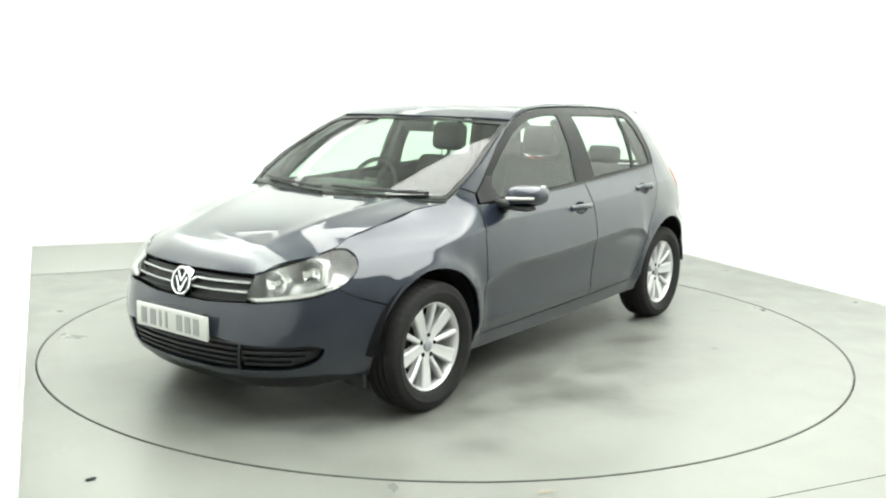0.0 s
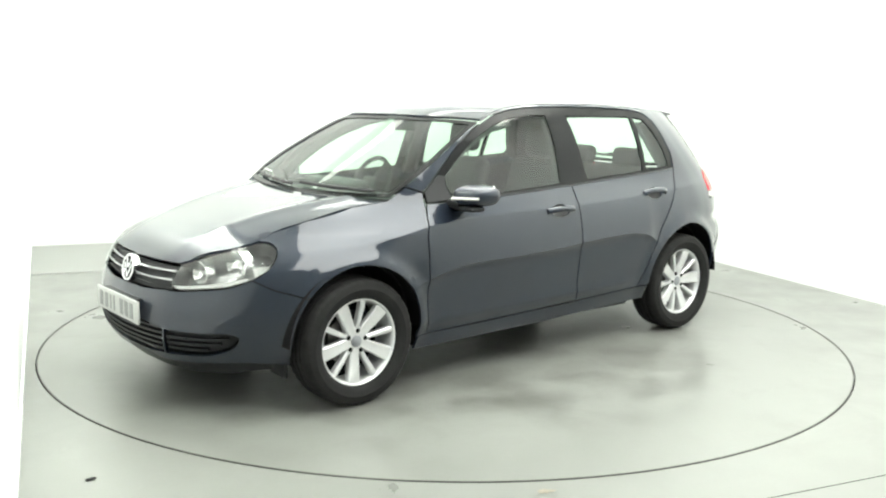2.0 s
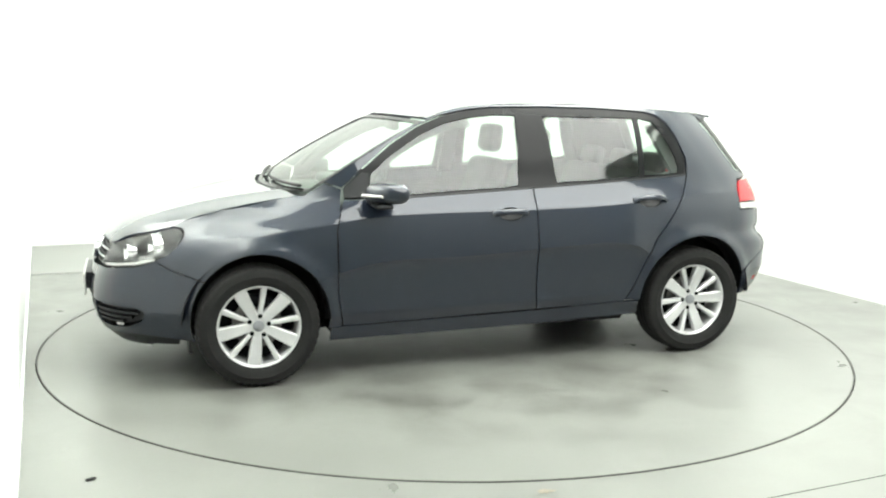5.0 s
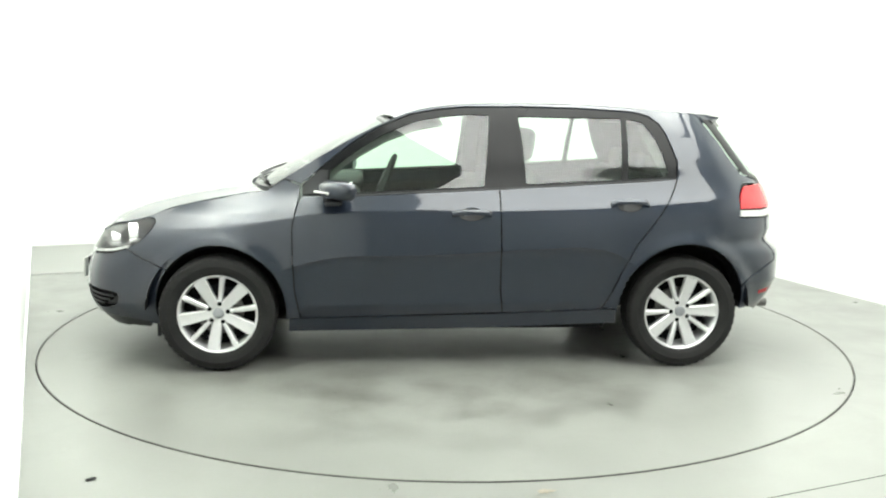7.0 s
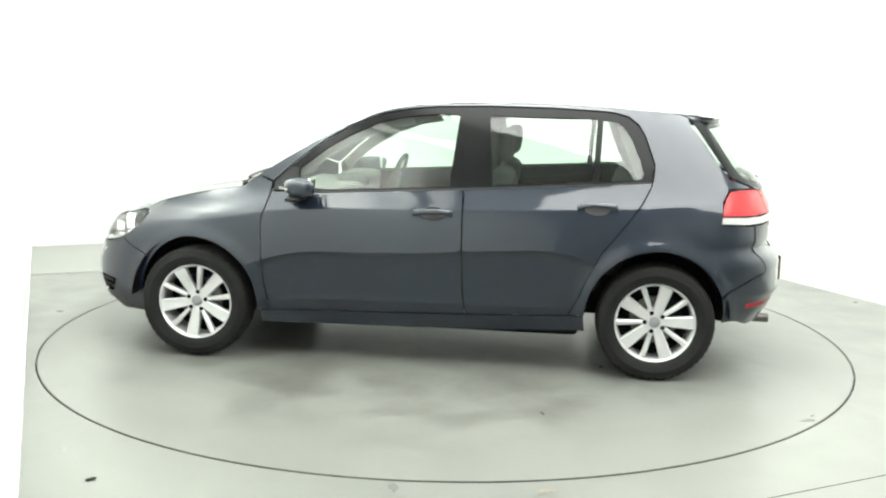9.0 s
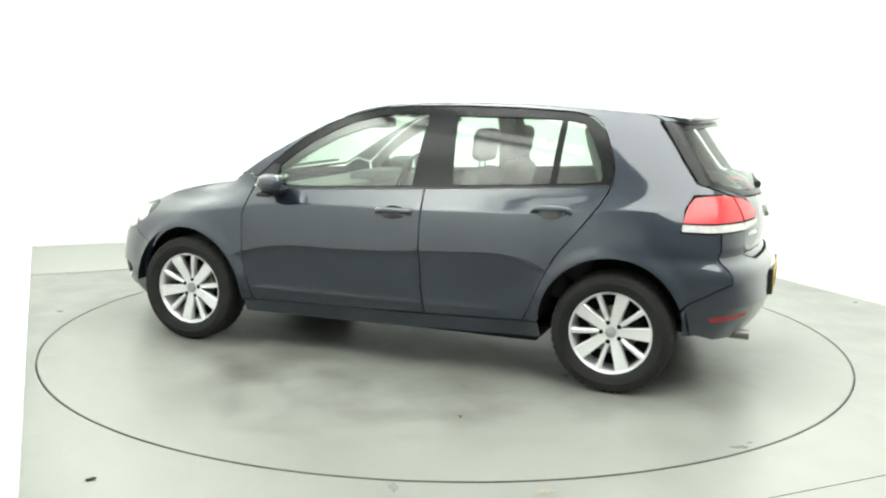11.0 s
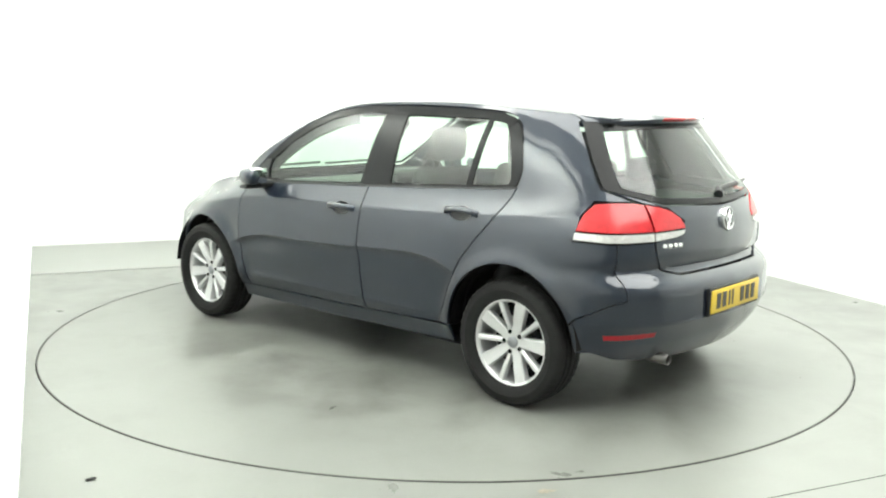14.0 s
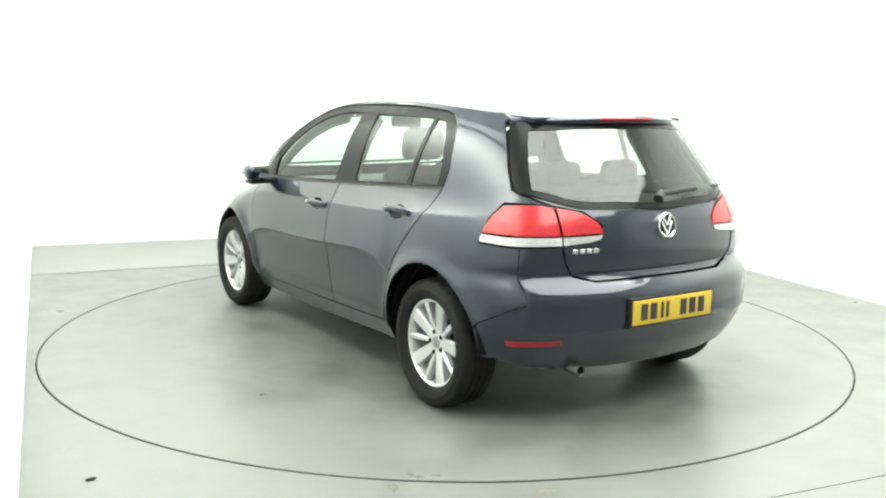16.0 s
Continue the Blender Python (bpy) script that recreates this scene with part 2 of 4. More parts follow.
def spline(ks, vs):
    """Smooth curve through (ks, vs), as a function of an array."""
    ks, vs = np.array(ks, float), np.array(vs, float)
    d = np.diff(vs) / np.diff(ks)
    h = np.diff(ks)
    m = np.empty_like(vs)
    m[1:-1] = (d[:-1] * h[1:] + d[1:] * h[:-1]) / (h[1:] + h[:-1])
    m[0], m[-1] = d[0], d[-1]

    def at(x):
        x = np.clip(np.asarray(x, float), ks[0], ks[-1])
        i = np.clip(np.searchsorted(ks, x, side="right") - 1, 0, len(ks) - 2)
        t = (x - ks[i]) / h[i]
        return ((2 * t**3 - 3 * t**2 + 1) * vs[i] + (t**3 - 2 * t**2 + t) * h[i] * m[i]
                + (-2 * t**3 + 3 * t**2) * vs[i + 1] + (t**3 - t**2) * h[i] * m[i + 1])
    return at


OUT_X = [2.13, 2.115, 2.072, 1.985, 1.855, 1.68, 1.45, 1.2, 0.8, 0.2, -0.4, -0.9, -1.3, -1.55, -1.73, -1.86, -1.938, -1.993, -2.026, -2.038]
OUT_Y = [0, .25, .45, .60, .705, .785, .84, .868, .878, .885, .888, .888, .88, .855, .81, .73, .605, .42, .2, 0]
KNOT = np.concatenate([[0], np.cumsum(np.hypot(np.diff(OUT_X), np.diff(OUT_Y)))])
CURVE_X, CURVE_Y = spline(KNOT, OUT_X), spline(KNOT, OUT_Y)
STEP = np.linspace(0, KNOT[-1], 2000)
ARC = np.concatenate([[0], np.cumsum(np.hypot(np.diff(CURVE_X(STEP)), np.diff(CURVE_Y(STEP))))])
LEN = float(ARC[-1])


def outline(s):
    u = np.interp(np.abs(s), ARC, STEP)
    return CURVE_X(u), CURVE_Y(u)


front_in = spline([.15, .20, .28, .40, .50, .58, .66, .72, .78, .86], [-.16, -.09, -.03, 0, -.008, -.034, -.066, -.108, -.17, -.30])
rear_in = spline([.15, .28, .36, .44, .50, .58, .635, .665, .70, .725, .75, .80, .92, .99, 1.2, 1.38, 1.46],
                 [.21, .11, .05, .016, 0, 0, .004, .024, .066, .080, .066, .062, .068, .092, .238, .366, .43])
tumble = spline([.15, .20, .28, .36, .46, .54, .62, .70, .78, .86, .94, 1.0, 1.2, 1.3, 1.4, 1.44, 1.475], [.885, .908, .940, .961, .977, .988, .996, .999, .9925, .973, .936, .902, .82, .768, .695, .655, .59])
shoulder = spline([.5, .9, 1.3, 1.7, 2.0, 2.2], [0, .015, .06, .16, .22, .25])
lean = spline([.75, .9, 1.05, 1.2, 1.45, 1.7, 1.9, 2.0], [0, .026, .07, .115, .165, .12, .03, 0])  # wing tops roll in to the bonnet
tornado_z = spline([-1.75, -1.6, -1.18, -.69, -.23, .23, .66, .88, 1.1, 1.5, 1.8], [.962, .957, .933, .906, .892, .886, .873, .848, .818, .78, .76])


def rib_z(x):
    return .372 - .012 * x


widest_z = spline([-1.05, -.95, -.88, -.75, -.45, 0, .3, .66, .8, .9, 1.05], [.56, .62, .66, .688, .685, .657, .646, .634, .607, .577, .53])


def body(s, z):
    """The outer skin: s metres along the plan outline from the nose (+ left, - right), z the height."""
    s, z = np.asarray(s, float), np.asarray(z, float)
    s = np.where(s > LEN, s - 2 * LEN, s)  # past the tail: on along the right side
    x0, y0 = outline(s)
    wf = np.clip((x0 - .8) / .9, 0, 1) ** 2 * (3 - 2 * np.clip((x0 - .8) / .9, 0, 1))
    wr = np.clip((-.9 - x0) / .85, 0, 1)
    wr = wr * wr * (3 - 2 * wr)
    roll = np.clip((z - .815) / .10, 0, 1.7)
    lift = shoulder(x0) * np.clip((z - .5) / .3, 0, 1) ** 1.5 + lean(x0) * roll ** 1.5
    y = y0 * tumble(z + lift) * np.sign(s)
    x = x0 + wf * front_in(z) + wr * rear_in(z)
    # ledge round the tail under the plate
    x = x - wr * .009 * np.exp(-np.abs(z - .478) / .016)
    # the shoulder crease from lamp to lamp
    side = np.clip((x0 - -1.75) / .3, 0, 1) * np.clip((1.75 - x0) / .3, 0, 1)
    d = z - tornado_z(x0)
    y = y + np.sign(s) * side * .0085 * np.where(d < 0, np.exp(d / .07), np.exp(-d / .042))
    # the doors' widest line, running out of the front arch
    d = z - widest_z(x0)
    y = y + np.sign(s) * np.clip((x0 + 1.0) / .12, 0, 1) * np.clip((1.0 - x0) / .12, 0, 1) * .017 * np.where(d < 0, np.exp(d / .022), np.exp(-d / .12))
    # low rib along the doors, then their tucked-in foot
    y = y + np.sign(s) * np.clip((x0 + .80) / .12, 0, 1) * np.clip((.86 - x0) / .12, 0, 1) * .007 * np.exp(-np.abs(z - rib_z(x0)) / .02)
    tuck = np.clip((.335 - z) / .02, 0, 1)
    y = y - np.sign(s) * side * .007 * tuck * tuck * (3 - 2 * tuck)
    # flared wheel arches
    for cx, cz, r in ARCHES:
        d = np.hypot(x - cx, z - cz) - r
        y = y + np.sign(s) * .024 * np.exp(-(np.clip(d, 0, None) / .052) ** 2) * np.clip((z - .2) / .15, 0, 1)
    return np.stack([x, y, z], -1)


def find_s(value, z, axis, lo, hi):
    for _ in range(50):
        mid = (lo + hi) / 2
        p = body(mid, z)[axis]
        if (p > value) == (axis == 0 or lo > LEN / 2):
            lo = mid
        else:
            hi = mid
    return (lo + hi) / 2


def S(x, z):
    return find_s(x, z, 0, 0.0, LEN), z


def F(y, z):
    return math.copysign(find_s(abs(y), z, 1, 0.0, 1.6), y), z


def R(y, z):
    return math.copysign(find_s(abs(y), z, 1, LEN - 1.6 + 1e-6, LEN), y), z


def mirror(loop):
    return [(-s, z) for s, z in loop]


def both(half):
    """A loop across the middle of the car from its left half, which runs from middle to middle."""
    return list(half) + [(-s, z) for s, z in reversed(half) if abs(s) > 1e-6]


def both_rear(half):
    """The same across the tail."""
    return list(half) + [(2 * LEN - s, z) for s, z in reversed(half) if abs(s - LEN) > 1e-4]


def arch(cx, cz, r, a0, a1, n=14, r1=None):
    """Points of a wheel arch from angle a0 to a1; the radius may run from r to r1."""
    out = []
    for i in range(n + 1):
        t, q = radians(a0 + (a1 - a0) * i / n), r + ((r1 or r) - r) * i / n
        out.append(S(cx + q * math.cos(t), cz + q * math.sin(t)))
    return out


# ---- studio ----
def at_room(n, m, z=0.0):
    return ROOM @ Vector((n, m, z))


N0, N1, M0, M1 = -2.528, 3.40, -5.8, 4.18
RADIUS = 2.465


def build_studio():
    seams = [M0, -2.842, 2.70, M1]
    bm = bmesh.new()
    segs = 160
    for k in range(3):
        a, b = seams[k] + (0.003 if k else 0), seams[k + 1] - (0.003 if k < 2 else 0)
        if k == 2:
            far = bmesh.new()
            box(far, (N0, a, -0.03), (N1, b, 0.006), 0.003, m=ROOM)
            tagged(part("floor_strip", far, STRIP, smooth=0), "paler raised strip of floor along the back wall", "floor", kind="structure")
            continue
        if k != 1:
            bm.faces.new([bm.verts.new(at_room(n, m)) for n, m in ((N0, a), (N1, a), (N1, b), (N0, b))])
            continue
        ring, rim, low = [], [], []
        for i in range(segs):
            t = 2 * math.pi * i / segs
            c, s = math.cos(t), math.sin(t)
            d = min((N1 if c > 0 else N0) / c if abs(c) > 1e-6 else 1e9, (b if s > 0 else a) / s if abs(s) > 1e-6 else 1e9)
            ring.append(bm.verts.new(at_room(c * d, s * d)))
            rim.append(bm.verts.new(at_room(c * (RADIUS + 0.004), s * (RADIUS + 0.004))))
            low.append(bm.verts.new(at_room(c * (RADIUS + 0.004), s * (RADIUS + 0.004), -0.03)))
        corner = {}
        for n, m in ((N0, a), (N1, a), (N1, b), (N0, b)):
            corner[math.atan2(m, n) % (2 * math.pi)] = bm.verts.new(at_room(n, m))
        for i in range(segs):
            j = (i + 1) % segs
            t0, t1 = 2 * math.pi * i / segs, 2 * math.pi * (i + 1) / segs
            extra = [v for t, v in corner.items() if t0 < t < t1]
            bm.faces.new([rim[i], ring[i], *extra, ring[j], rim[j]])
            bm.faces.new([rim[j], low[j], low[i], rim[i]])
    bmesh.ops.recalc_face_normals(bm, faces=bm.faces)
    for f in bm.faces:
        if abs(f.normal.z) > 0.5 and f.normal.z < 0:
            f.normal_flip()
    tagged(part("floor", bm, FLOOR, smooth=0), "pale grey painted studio floor in joined sheets", "floor", kind="structure")

    bm = bmesh.new()
    box(bm, (N0 - 0.1, M0, -0.10), (N1 + 0.1, M1, -0.04), m=ROOM)
    tagged(part("subfloor", bm, DARK, smooth=0), "dark gap below the studio floor", "floor", kind="structure")

    def wall(name, lo, hi, mat, label):
        bm = bmesh.new()
        box(bm, lo, hi, m=ROOM)
        tagged(part(name, bm, mat, smooth=0), label, "wall", kind="structure")

    wall("wall_left", (N0 - 0.15, M0, -0.1), (N0, M1, CEIL), WALL, "bright white painted studio wall")
    wall("wall_right", (N1, M0, -0.1), (N1 + 0.15, M1, CEIL), WALL, "bright white painted studio wall")
    wall("wall_back", (N0 - 0.15, M1, -0.1), (N1 + 0.15, M1 + 0.15, CEIL), WALL, "bright white painted studio back wall")
    # rounded corner between the back and the right wall
    bm = bmesh.new()
    r, k = 1.1, 24
    ring = [(N1 - r + r * math.cos(math.pi / 2 * i / k) - 0.002, M1 - r + r * math.sin(math.pi / 2 * i / k) - 0.002) for i in range(k + 1)]
    low = [bm.verts.new(at_room(n, m, 0.0)) for n, m in ring]
    high = [bm.verts.new(at_room(n, m, CEIL)) for n, m in ring]
    c0, c1 = bm.verts.new(at_room(N1 + 0.05, M1 + 0.05, 0.0)), bm.verts.new(at_room(N1 + 0.05, M1 + 0.05, CEIL))
    for i in range(k):
        bm.faces.new((low[i], low[i + 1], high[i + 1], high[i]))
    bm.faces.new((c0, low[0], high[0], c1))
    bm.faces.new((low[-1], c0, c1, high[-1]))
    bmesh.ops.recalc_face_normals(bm, faces=bm.faces)
    tagged(part("wall_corner", bm, WALL), "rounded white studio wall corner", "wall", kind="structure")
    # unseen wall added behind the camera, grey to keep reflections dark
    wall("wall_front", (N0 - 0.15, M0 - 0.15, -0.1), (N1 + 0.15, M0, CEIL), GREYWALL, "unseen grey front wall added to darken the reflections")
    wall("ceiling", (N0 - 0.15, M0 - 0.15, CEIL), (N1 + 0.15, M1 + 0.15, CEIL + 0.1), WALL, "plain white studio ceiling")
    # skirting along the side wall
    bm = bmesh.new()
    box(bm, (N0, M0, 0.0), (N0 + 0.012, M1 - 0.02, 0.06), 0.004, m=ROOM)
    tagged(part("baseboard", bm, WALL), "low white skirting strip", "trim", kind="structure")

    # turntable disc
    bm = bmesh.new()
    top = [bm.verts.new((math.cos(2 * math.pi * i / 200) * (RADIUS - 0.004), math.sin(2 * math.pi * i / 200) * (RADIUS - 0.004), 0)) for i in range(200)]
    bm.faces.new(top)
    r = bmesh.ops.extrude_face_region(bm, geom=bm.faces[:])
    bmesh.ops.translate(bm, verts=[v for v in r["geom"] if isinstance(v, bmesh.types.BMVert)], vec=(0, 0, -0.03))
    bmesh.ops.recalc_face_normals(bm, faces=bm.faces)
    disc = part("turntable", bm, DISC, smooth=0)
    part("edge_strip", lathe(bmesh.new(), [(RADIUS - .009, 0), (RADIUS - .009, .0025), (RADIUS - .003, .0025), (RADIUS - .003, -.01)], 200), EDGE, disc, "thin dark steel edge")
    disc.children[0].matrix_basis = pose(0, 0, 0, 90)
    tagged(disc, "round pale grey turntable with dried tyre dirt", "turntable")

    # ceiling fixtures: the broad light, and the added strips that brighten the walls
    for n, m, z, sx, sy, watts, tilt, yaw in LIGHTS:
        light = new("ceiling_light")
        bm = bmesh.new()
        x, y, e = sx / 2, sy / 2, 0.05
        for lo, hi in (((-x - e, -y - e, -0.1), (-x, y + e, 0)), ((x, -y - e, -0.1), (x + e, y + e, 0)),
                       ((-x, -y - e, -0.1), (x, -y, 0)), ((-x, y, -0.1), (x, y + e, 0))):
            box(bm, lo, hi, 0.006)
        part("frame", bm, ALLOY, light)
        bm = bmesh.new()
        box(bm, (-x, -y, -0.08), (x, y, -0.06))
        part("diffuser", bm, DIFFUSER, light, "glowing white diffuser", 0)
        strip = min(sx, sy) < 1.0
        if strip:
            for k in (-.4, .4):
                bm = bmesh.new()
                box(bm, (-.02, k * sy - .02, -.02), (.02, k * sy + .02, .342), .004, pose(0, 0, 0, 0, -tilt))
                part("bracket", bm, ALLOY, light)
        tagged(light, "long narrow white strip light added to brighten a wall" if strip else "large white rectangular ceiling light", "ceiling light",
               "studio strip lights" if strip else "studio ceiling lights")
        light.matrix_basis = ROOM @ pose(n, m, z, 0, 0, yaw) @ pose(0, 0, 0, 0, tilt)
    return disc


turntable = build_studio()

# ---- car skin: outlines of its panels ----
AF, AR = ARCHES


def curve(pts, n=5):
    """A smooth line through the points."""
    p = [pts[0]] + list(pts) + [pts[-1]]
    out = []
    for a, b, c, d in zip(p, p[1:], p[2:], p[3:]):
        for i in range(n):
            t = i / n
            out.append(tuple(.5 * (2 * b[k] + (c[k] - a[k]) * t + (2 * a[k] - 5 * b[k] + 4 * c[k] - d[k]) * t * t + (3 * b[k] - a[k] - 3 * c[k] + d[k]) * t ** 3) for k in (0, 1)))
    return out + [tuple(pts[-1])]


LAMP_REAR = curve([S(1.69, .811), S(1.652, .808), S(1.640, .785), S(1.662, .745), S(1.715, .695), S(1.785, .655)])
LAMP_LOW = curve([S(1.785, .655), S(1.876, .623), F(.56, .606), F(.45, .591)])
HEADLAMP = curve([F(.40, .708), F(.50, .752), S(1.779, .787), S(1.69, .811)]) + LAMP_REAR[1:] + LAMP_LOW[1:] + [F(.41, .598), F(.392, .618)]
TAIL_OUT = [S(-1.611, .896), S(-1.615, .94), S(-1.628, .985), S(-1.655, 1.022), R(.66, 1.030), R(.595, 1.029), R(.557, 1.023), R(.557, .898), R(.749, .893)]
TAIL_IN = [R(.552, 1.022), R(.48, 1.010), R(.42, .988), R(.375, .955), R(.36, .925), R(.362, .905), R(.553, .898)]
BAND_OUT = [S(-1.611, .893), R(.749, .890), R(.557, .895), R(.557, .857), R(.749, .851), S(-1.611, .858)]
BAND_IN = [R(.553, .895), R(.362, .902), R(.375, .882), R(.42, .870), R(.553, .857)]

WING = ([S(.846, 1.010), S(.93, 1.040), S(1.03, .975), S(1.2, .948), S(1.45, .897), S(1.60, .853)] + [S(1.66, .826), S(1.69, .814)] + LAMP_REAR[1:]
        + [S(1.70, .607)] + arch(AF[0], AF[1], .354, 41.5, 80, 5, AF[2]) + arch(*AF, 85, 140, 6) + arch(AF[0], AF[1], AF[2], 145, 188, 5, .366) + [S(.914, .284), S(.849, .287), S(.879, .45), S(.886, .64), S(.888, .81), S(.86, .92)])
BUMPER_F = both([F(0, .246), F(.35, .247), F(.58, .258), S(1.80, .258), S(1.66, .238)] + arch(AF[0], AF[1], .328, -18, 41, 6, .354)
                + [S(1.70, .605), S(1.783, .652)] + [(s, z - .002) for s, z in LAMP_LOW] + [F(.385, .590), F(.2, .575), F(0, .572)])
GRILLE_LOW = both([F(0, .278), F(.25, .28), F(.365, .29), F(.395, .412), F(.25, .425), F(0, .43)])
VENT = curve([F(.66, .408), F(.685, .385), F(.66, .335), F(.60, .302), F(.50, .292)]) + [F(.378, .286), F(.406, .409)]
GRILLE_UP = both([F(0, .578), F(.2, .581), F(.385, .596), F(.388, .622), F(.398, .704), F(.25, .705), F(0, .703)])
DOOR_F = [S(.838, .955), S(.51, .962), S(-.235, 1.0), S(-.24, .72), S(-.245, .45), S(-.262, .318), S(.845, .288), S(.876, .45), S(.883, .64), S(.884, .81), S(.857, .91)]
DOOR_R = [S(-.240, 1.0), S(-1.243, 1.062), S(-1.153, .902), S(-.988, .693), S(-.915, .545), S(-.872, .44), S(-.82, .34), S(-.266, .318), S(-.249, .45), S(-.244, .72)]
SILL = [S(.91, .283), S(-.27, .312), S(-.822, .335), S(-.906, .338), S(-.915, .25), S(0, .218), S(.915, .205)]
FRAME_TOP = [(-1.252, 1.155), (-1.20, 1.30), (-1.165, 1.36), (-1.11, 1.402), (-1.02, 1.424), (-.70, 1.442), (-.38, 1.446), (-.06, 1.440), (.096, 1.425), (.252, 1.394), (.406, 1.333), (.558, 1.245), (.648, 1.177), (.738, 1.104), (.80, 1.046)]
DLO = [S(.836, .962), S(.51, .968), S(-.21, 1.004), S(-1.232, 1.067)] + [S(*q) for q in FRAME_TOP] + [S(.836, 1.016)]
RAIL = [S(.932, 1.046), S(.867, 1.088), S(.712, 1.182), S(.558, 1.270), S(.436, 1.334), S(.25, 1.408), S(.10, 1.440), S(-.06, 1.455), S(-.38, 1.464), S(-.70, 1.463), S(-1.0, 1.450), S(-1.2, 1.437)]
QUARTER = ([S(-1.247, 1.06), S(-1.157, .90), S(-.992, .69), S(-.919, .548), S(-.876, .44), S(-.826, .342), S(-.905, .343)] + arch(*AR, 3, 110) + arch(AR[0], AR[1], AR[2], 115, 158, 6, .364)
           + [S(-1.66, .499), (4.50, .575), (4.572, .60), (4.578, .70), (4.562, .846), R(.749, .845), S(-1.606, .852), S(-1.614, .967), S(-1.65, 1.033), R(.60, 1.035),
              R(.668, 1.085), R(.606, 1.26), R(.545, 1.385), R(.50, 1.422), S(-1.30, 1.430)])
BODY_SIDE = RAIL + list(reversed(QUARTER)) + [S(x - .004 if x < -1 else x, z + .005) for x, z in FRAME_TOP] + [S(.842, 1.018)]
BUMPER_R = both_rear([R(0, .69), R(.40, .687), R(.50, .712), R(.547, .78), R(.562, .851), (4.563, .846), (4.579, .70), (4.573, .599), (4.50, .574), S(-1.66, .498)] + arch(AR[0], AR[1], .363, 160, 181, 4, .350)
                + [S(-1.70, .335), R(.68, .300), R(.3, .280), R(0, .278)])
GATE = both_rear([R(0, .698), R(.395, .695), R(.50, .72), R(.54, .78), R(.552, .853), R(.39, .876), R(.354, .942), R(.432, 1.002), R(.555, 1.028), R(.645, 1.075),
             R(.45, 1.012), R(0, .995)])
REAR_GLASS = both_rear([R(0, 1.0), R(.45, 1.018), R(.660, 1.085), R(.600, 1.26), R(.535, 1.388), R(.3, 1.398), R(0, 1.402)])


# ---- bonnet, roof, windscreen skins ----
edge_z = spline([.95, 1.03, 1.2, 1.45, 1.60, 1.667, 1.779, 1.92, 1.985, 2.05], [.985, .975, .948, .897, .853, .822, .789, .750, .712, .69])
crown_z = spline([.9, 1.05, 1.2, 1.4, 1.65, 1.8, 1.9, 1.97, 2.025, 2.05], [1.0, .990, .972, .940, .884, .840, .800, .757, .709, .69])
_xs = np.linspace(.98, 2.05, 60)
_ye = np.array([body(S(x, float(edge_z(x)))[0], float(edge_z(x)))[1] for x in _xs[:-5]] + [.43, .38, .30, .2, .1])


def bonnet_skin(x, y):
    e, c = edge_z(x), crown_z(x)
    q = np.clip(np.abs(y) / np.maximum(np.interp(x, _xs, _ye), .02), 0, 1.05)
    ridge = .012 * np.exp(-np.sqrt((np.abs(y) - (.30 + .22 * (1.95 - x))) ** 2 + 4e-5) / .05) * np.clip((2.0 - x) / .3, 0, 1) * np.clip((1 - q) / .12, 0, 1)
    return np.stack([x, y, e + (c - e) * (1 - q ** 3.6) + ridge], -1)


rail_z = spline([-1.62, -1.45, -1.2, -1.0, -.70, -.38, -.06, .10, .25, .36, .45], [1.402, 1.418, 1.437, 1.450, 1.463, 1.464, 1.455, 1.440, 1.408, 1.368, 1.328])
roof_z = spline([-1.75, -1.6, -1.3, -1.0, -.6, -.2, .1, .25, .4], [1.400, 1.424, 1.460, 1.480, 1.491, 1.486, 1.464, 1.434, 1.382])
_rx = np.linspace(-1.75, .45, 60)
_ry = np.array([body(S(x, float(rail_z(x)))[0], float(rail_z(x)))[1] if x > -1.35 else np.interp(x, [-1.75, -1.35], [.44, .545]) for x in _rx])


def roof_skin(x, y):
    e, c = rail_z(x), roof_z(x)
    q = np.clip(np.abs(y) / np.interp(x, _rx, _ry), 0, 1.05)
    return np.stack([x, y, e + (c - e) * (1 - q ** 2.2)], -1)


# windscreen: u across (-1..1), v from cowl (0) to header (1)
ws_ex, ws_ez = spline([0, .25, .5, .75, 1], [1.015, .857, .699, .539, .345]), spline([0, .25, .5, .75, 1], [.988, 1.090, 1.186, 1.276, 1.368])
ws_cx, ws_cz = spline([0, .5, 1], [1.155, .785, .392]), spline([0, .5, 1], [.975, 1.176, 1.379])
_wv = np.linspace(0, 1, 30)
_wy = np.array([body(S(float(ws_ex(v)), float(ws_ez(v)))[0], float(ws_ez(v)))[1] for v in _wv])


def screen_skin(u, v):
    k = np.abs(u) ** 2.0
    return np.stack([ws_cx(v) + (ws_ex(v) - ws_cx(v)) * k, u * np.interp(v, _wv, _wy), ws_cz(v) + (ws_ez(v) - ws_cz(v)) * k], -1)


# ---- the car ----
car = tagged(new("car"), "dark blue-grey metallic five-door hatchback on the turntable", "car")


def two_sided(name, loop, mat, label="", parents=None, holes=(), **kw):
    made = []
    for i, f in enumerate((list, mirror)):
        bm = panel(body, f(loop), [f(h) for h in holes], **kw)
        made.append(part(name, bm, mat, parents[i] if parents else car, label))
    return made


def cup_loop(x, z):
    s = S(x, z)[0]
    return [(s + .070 * math.cos(t), z + .034 * math.sin(t)) for t in np.linspace(0, 2 * math.pi, 24, endpoint=False)]


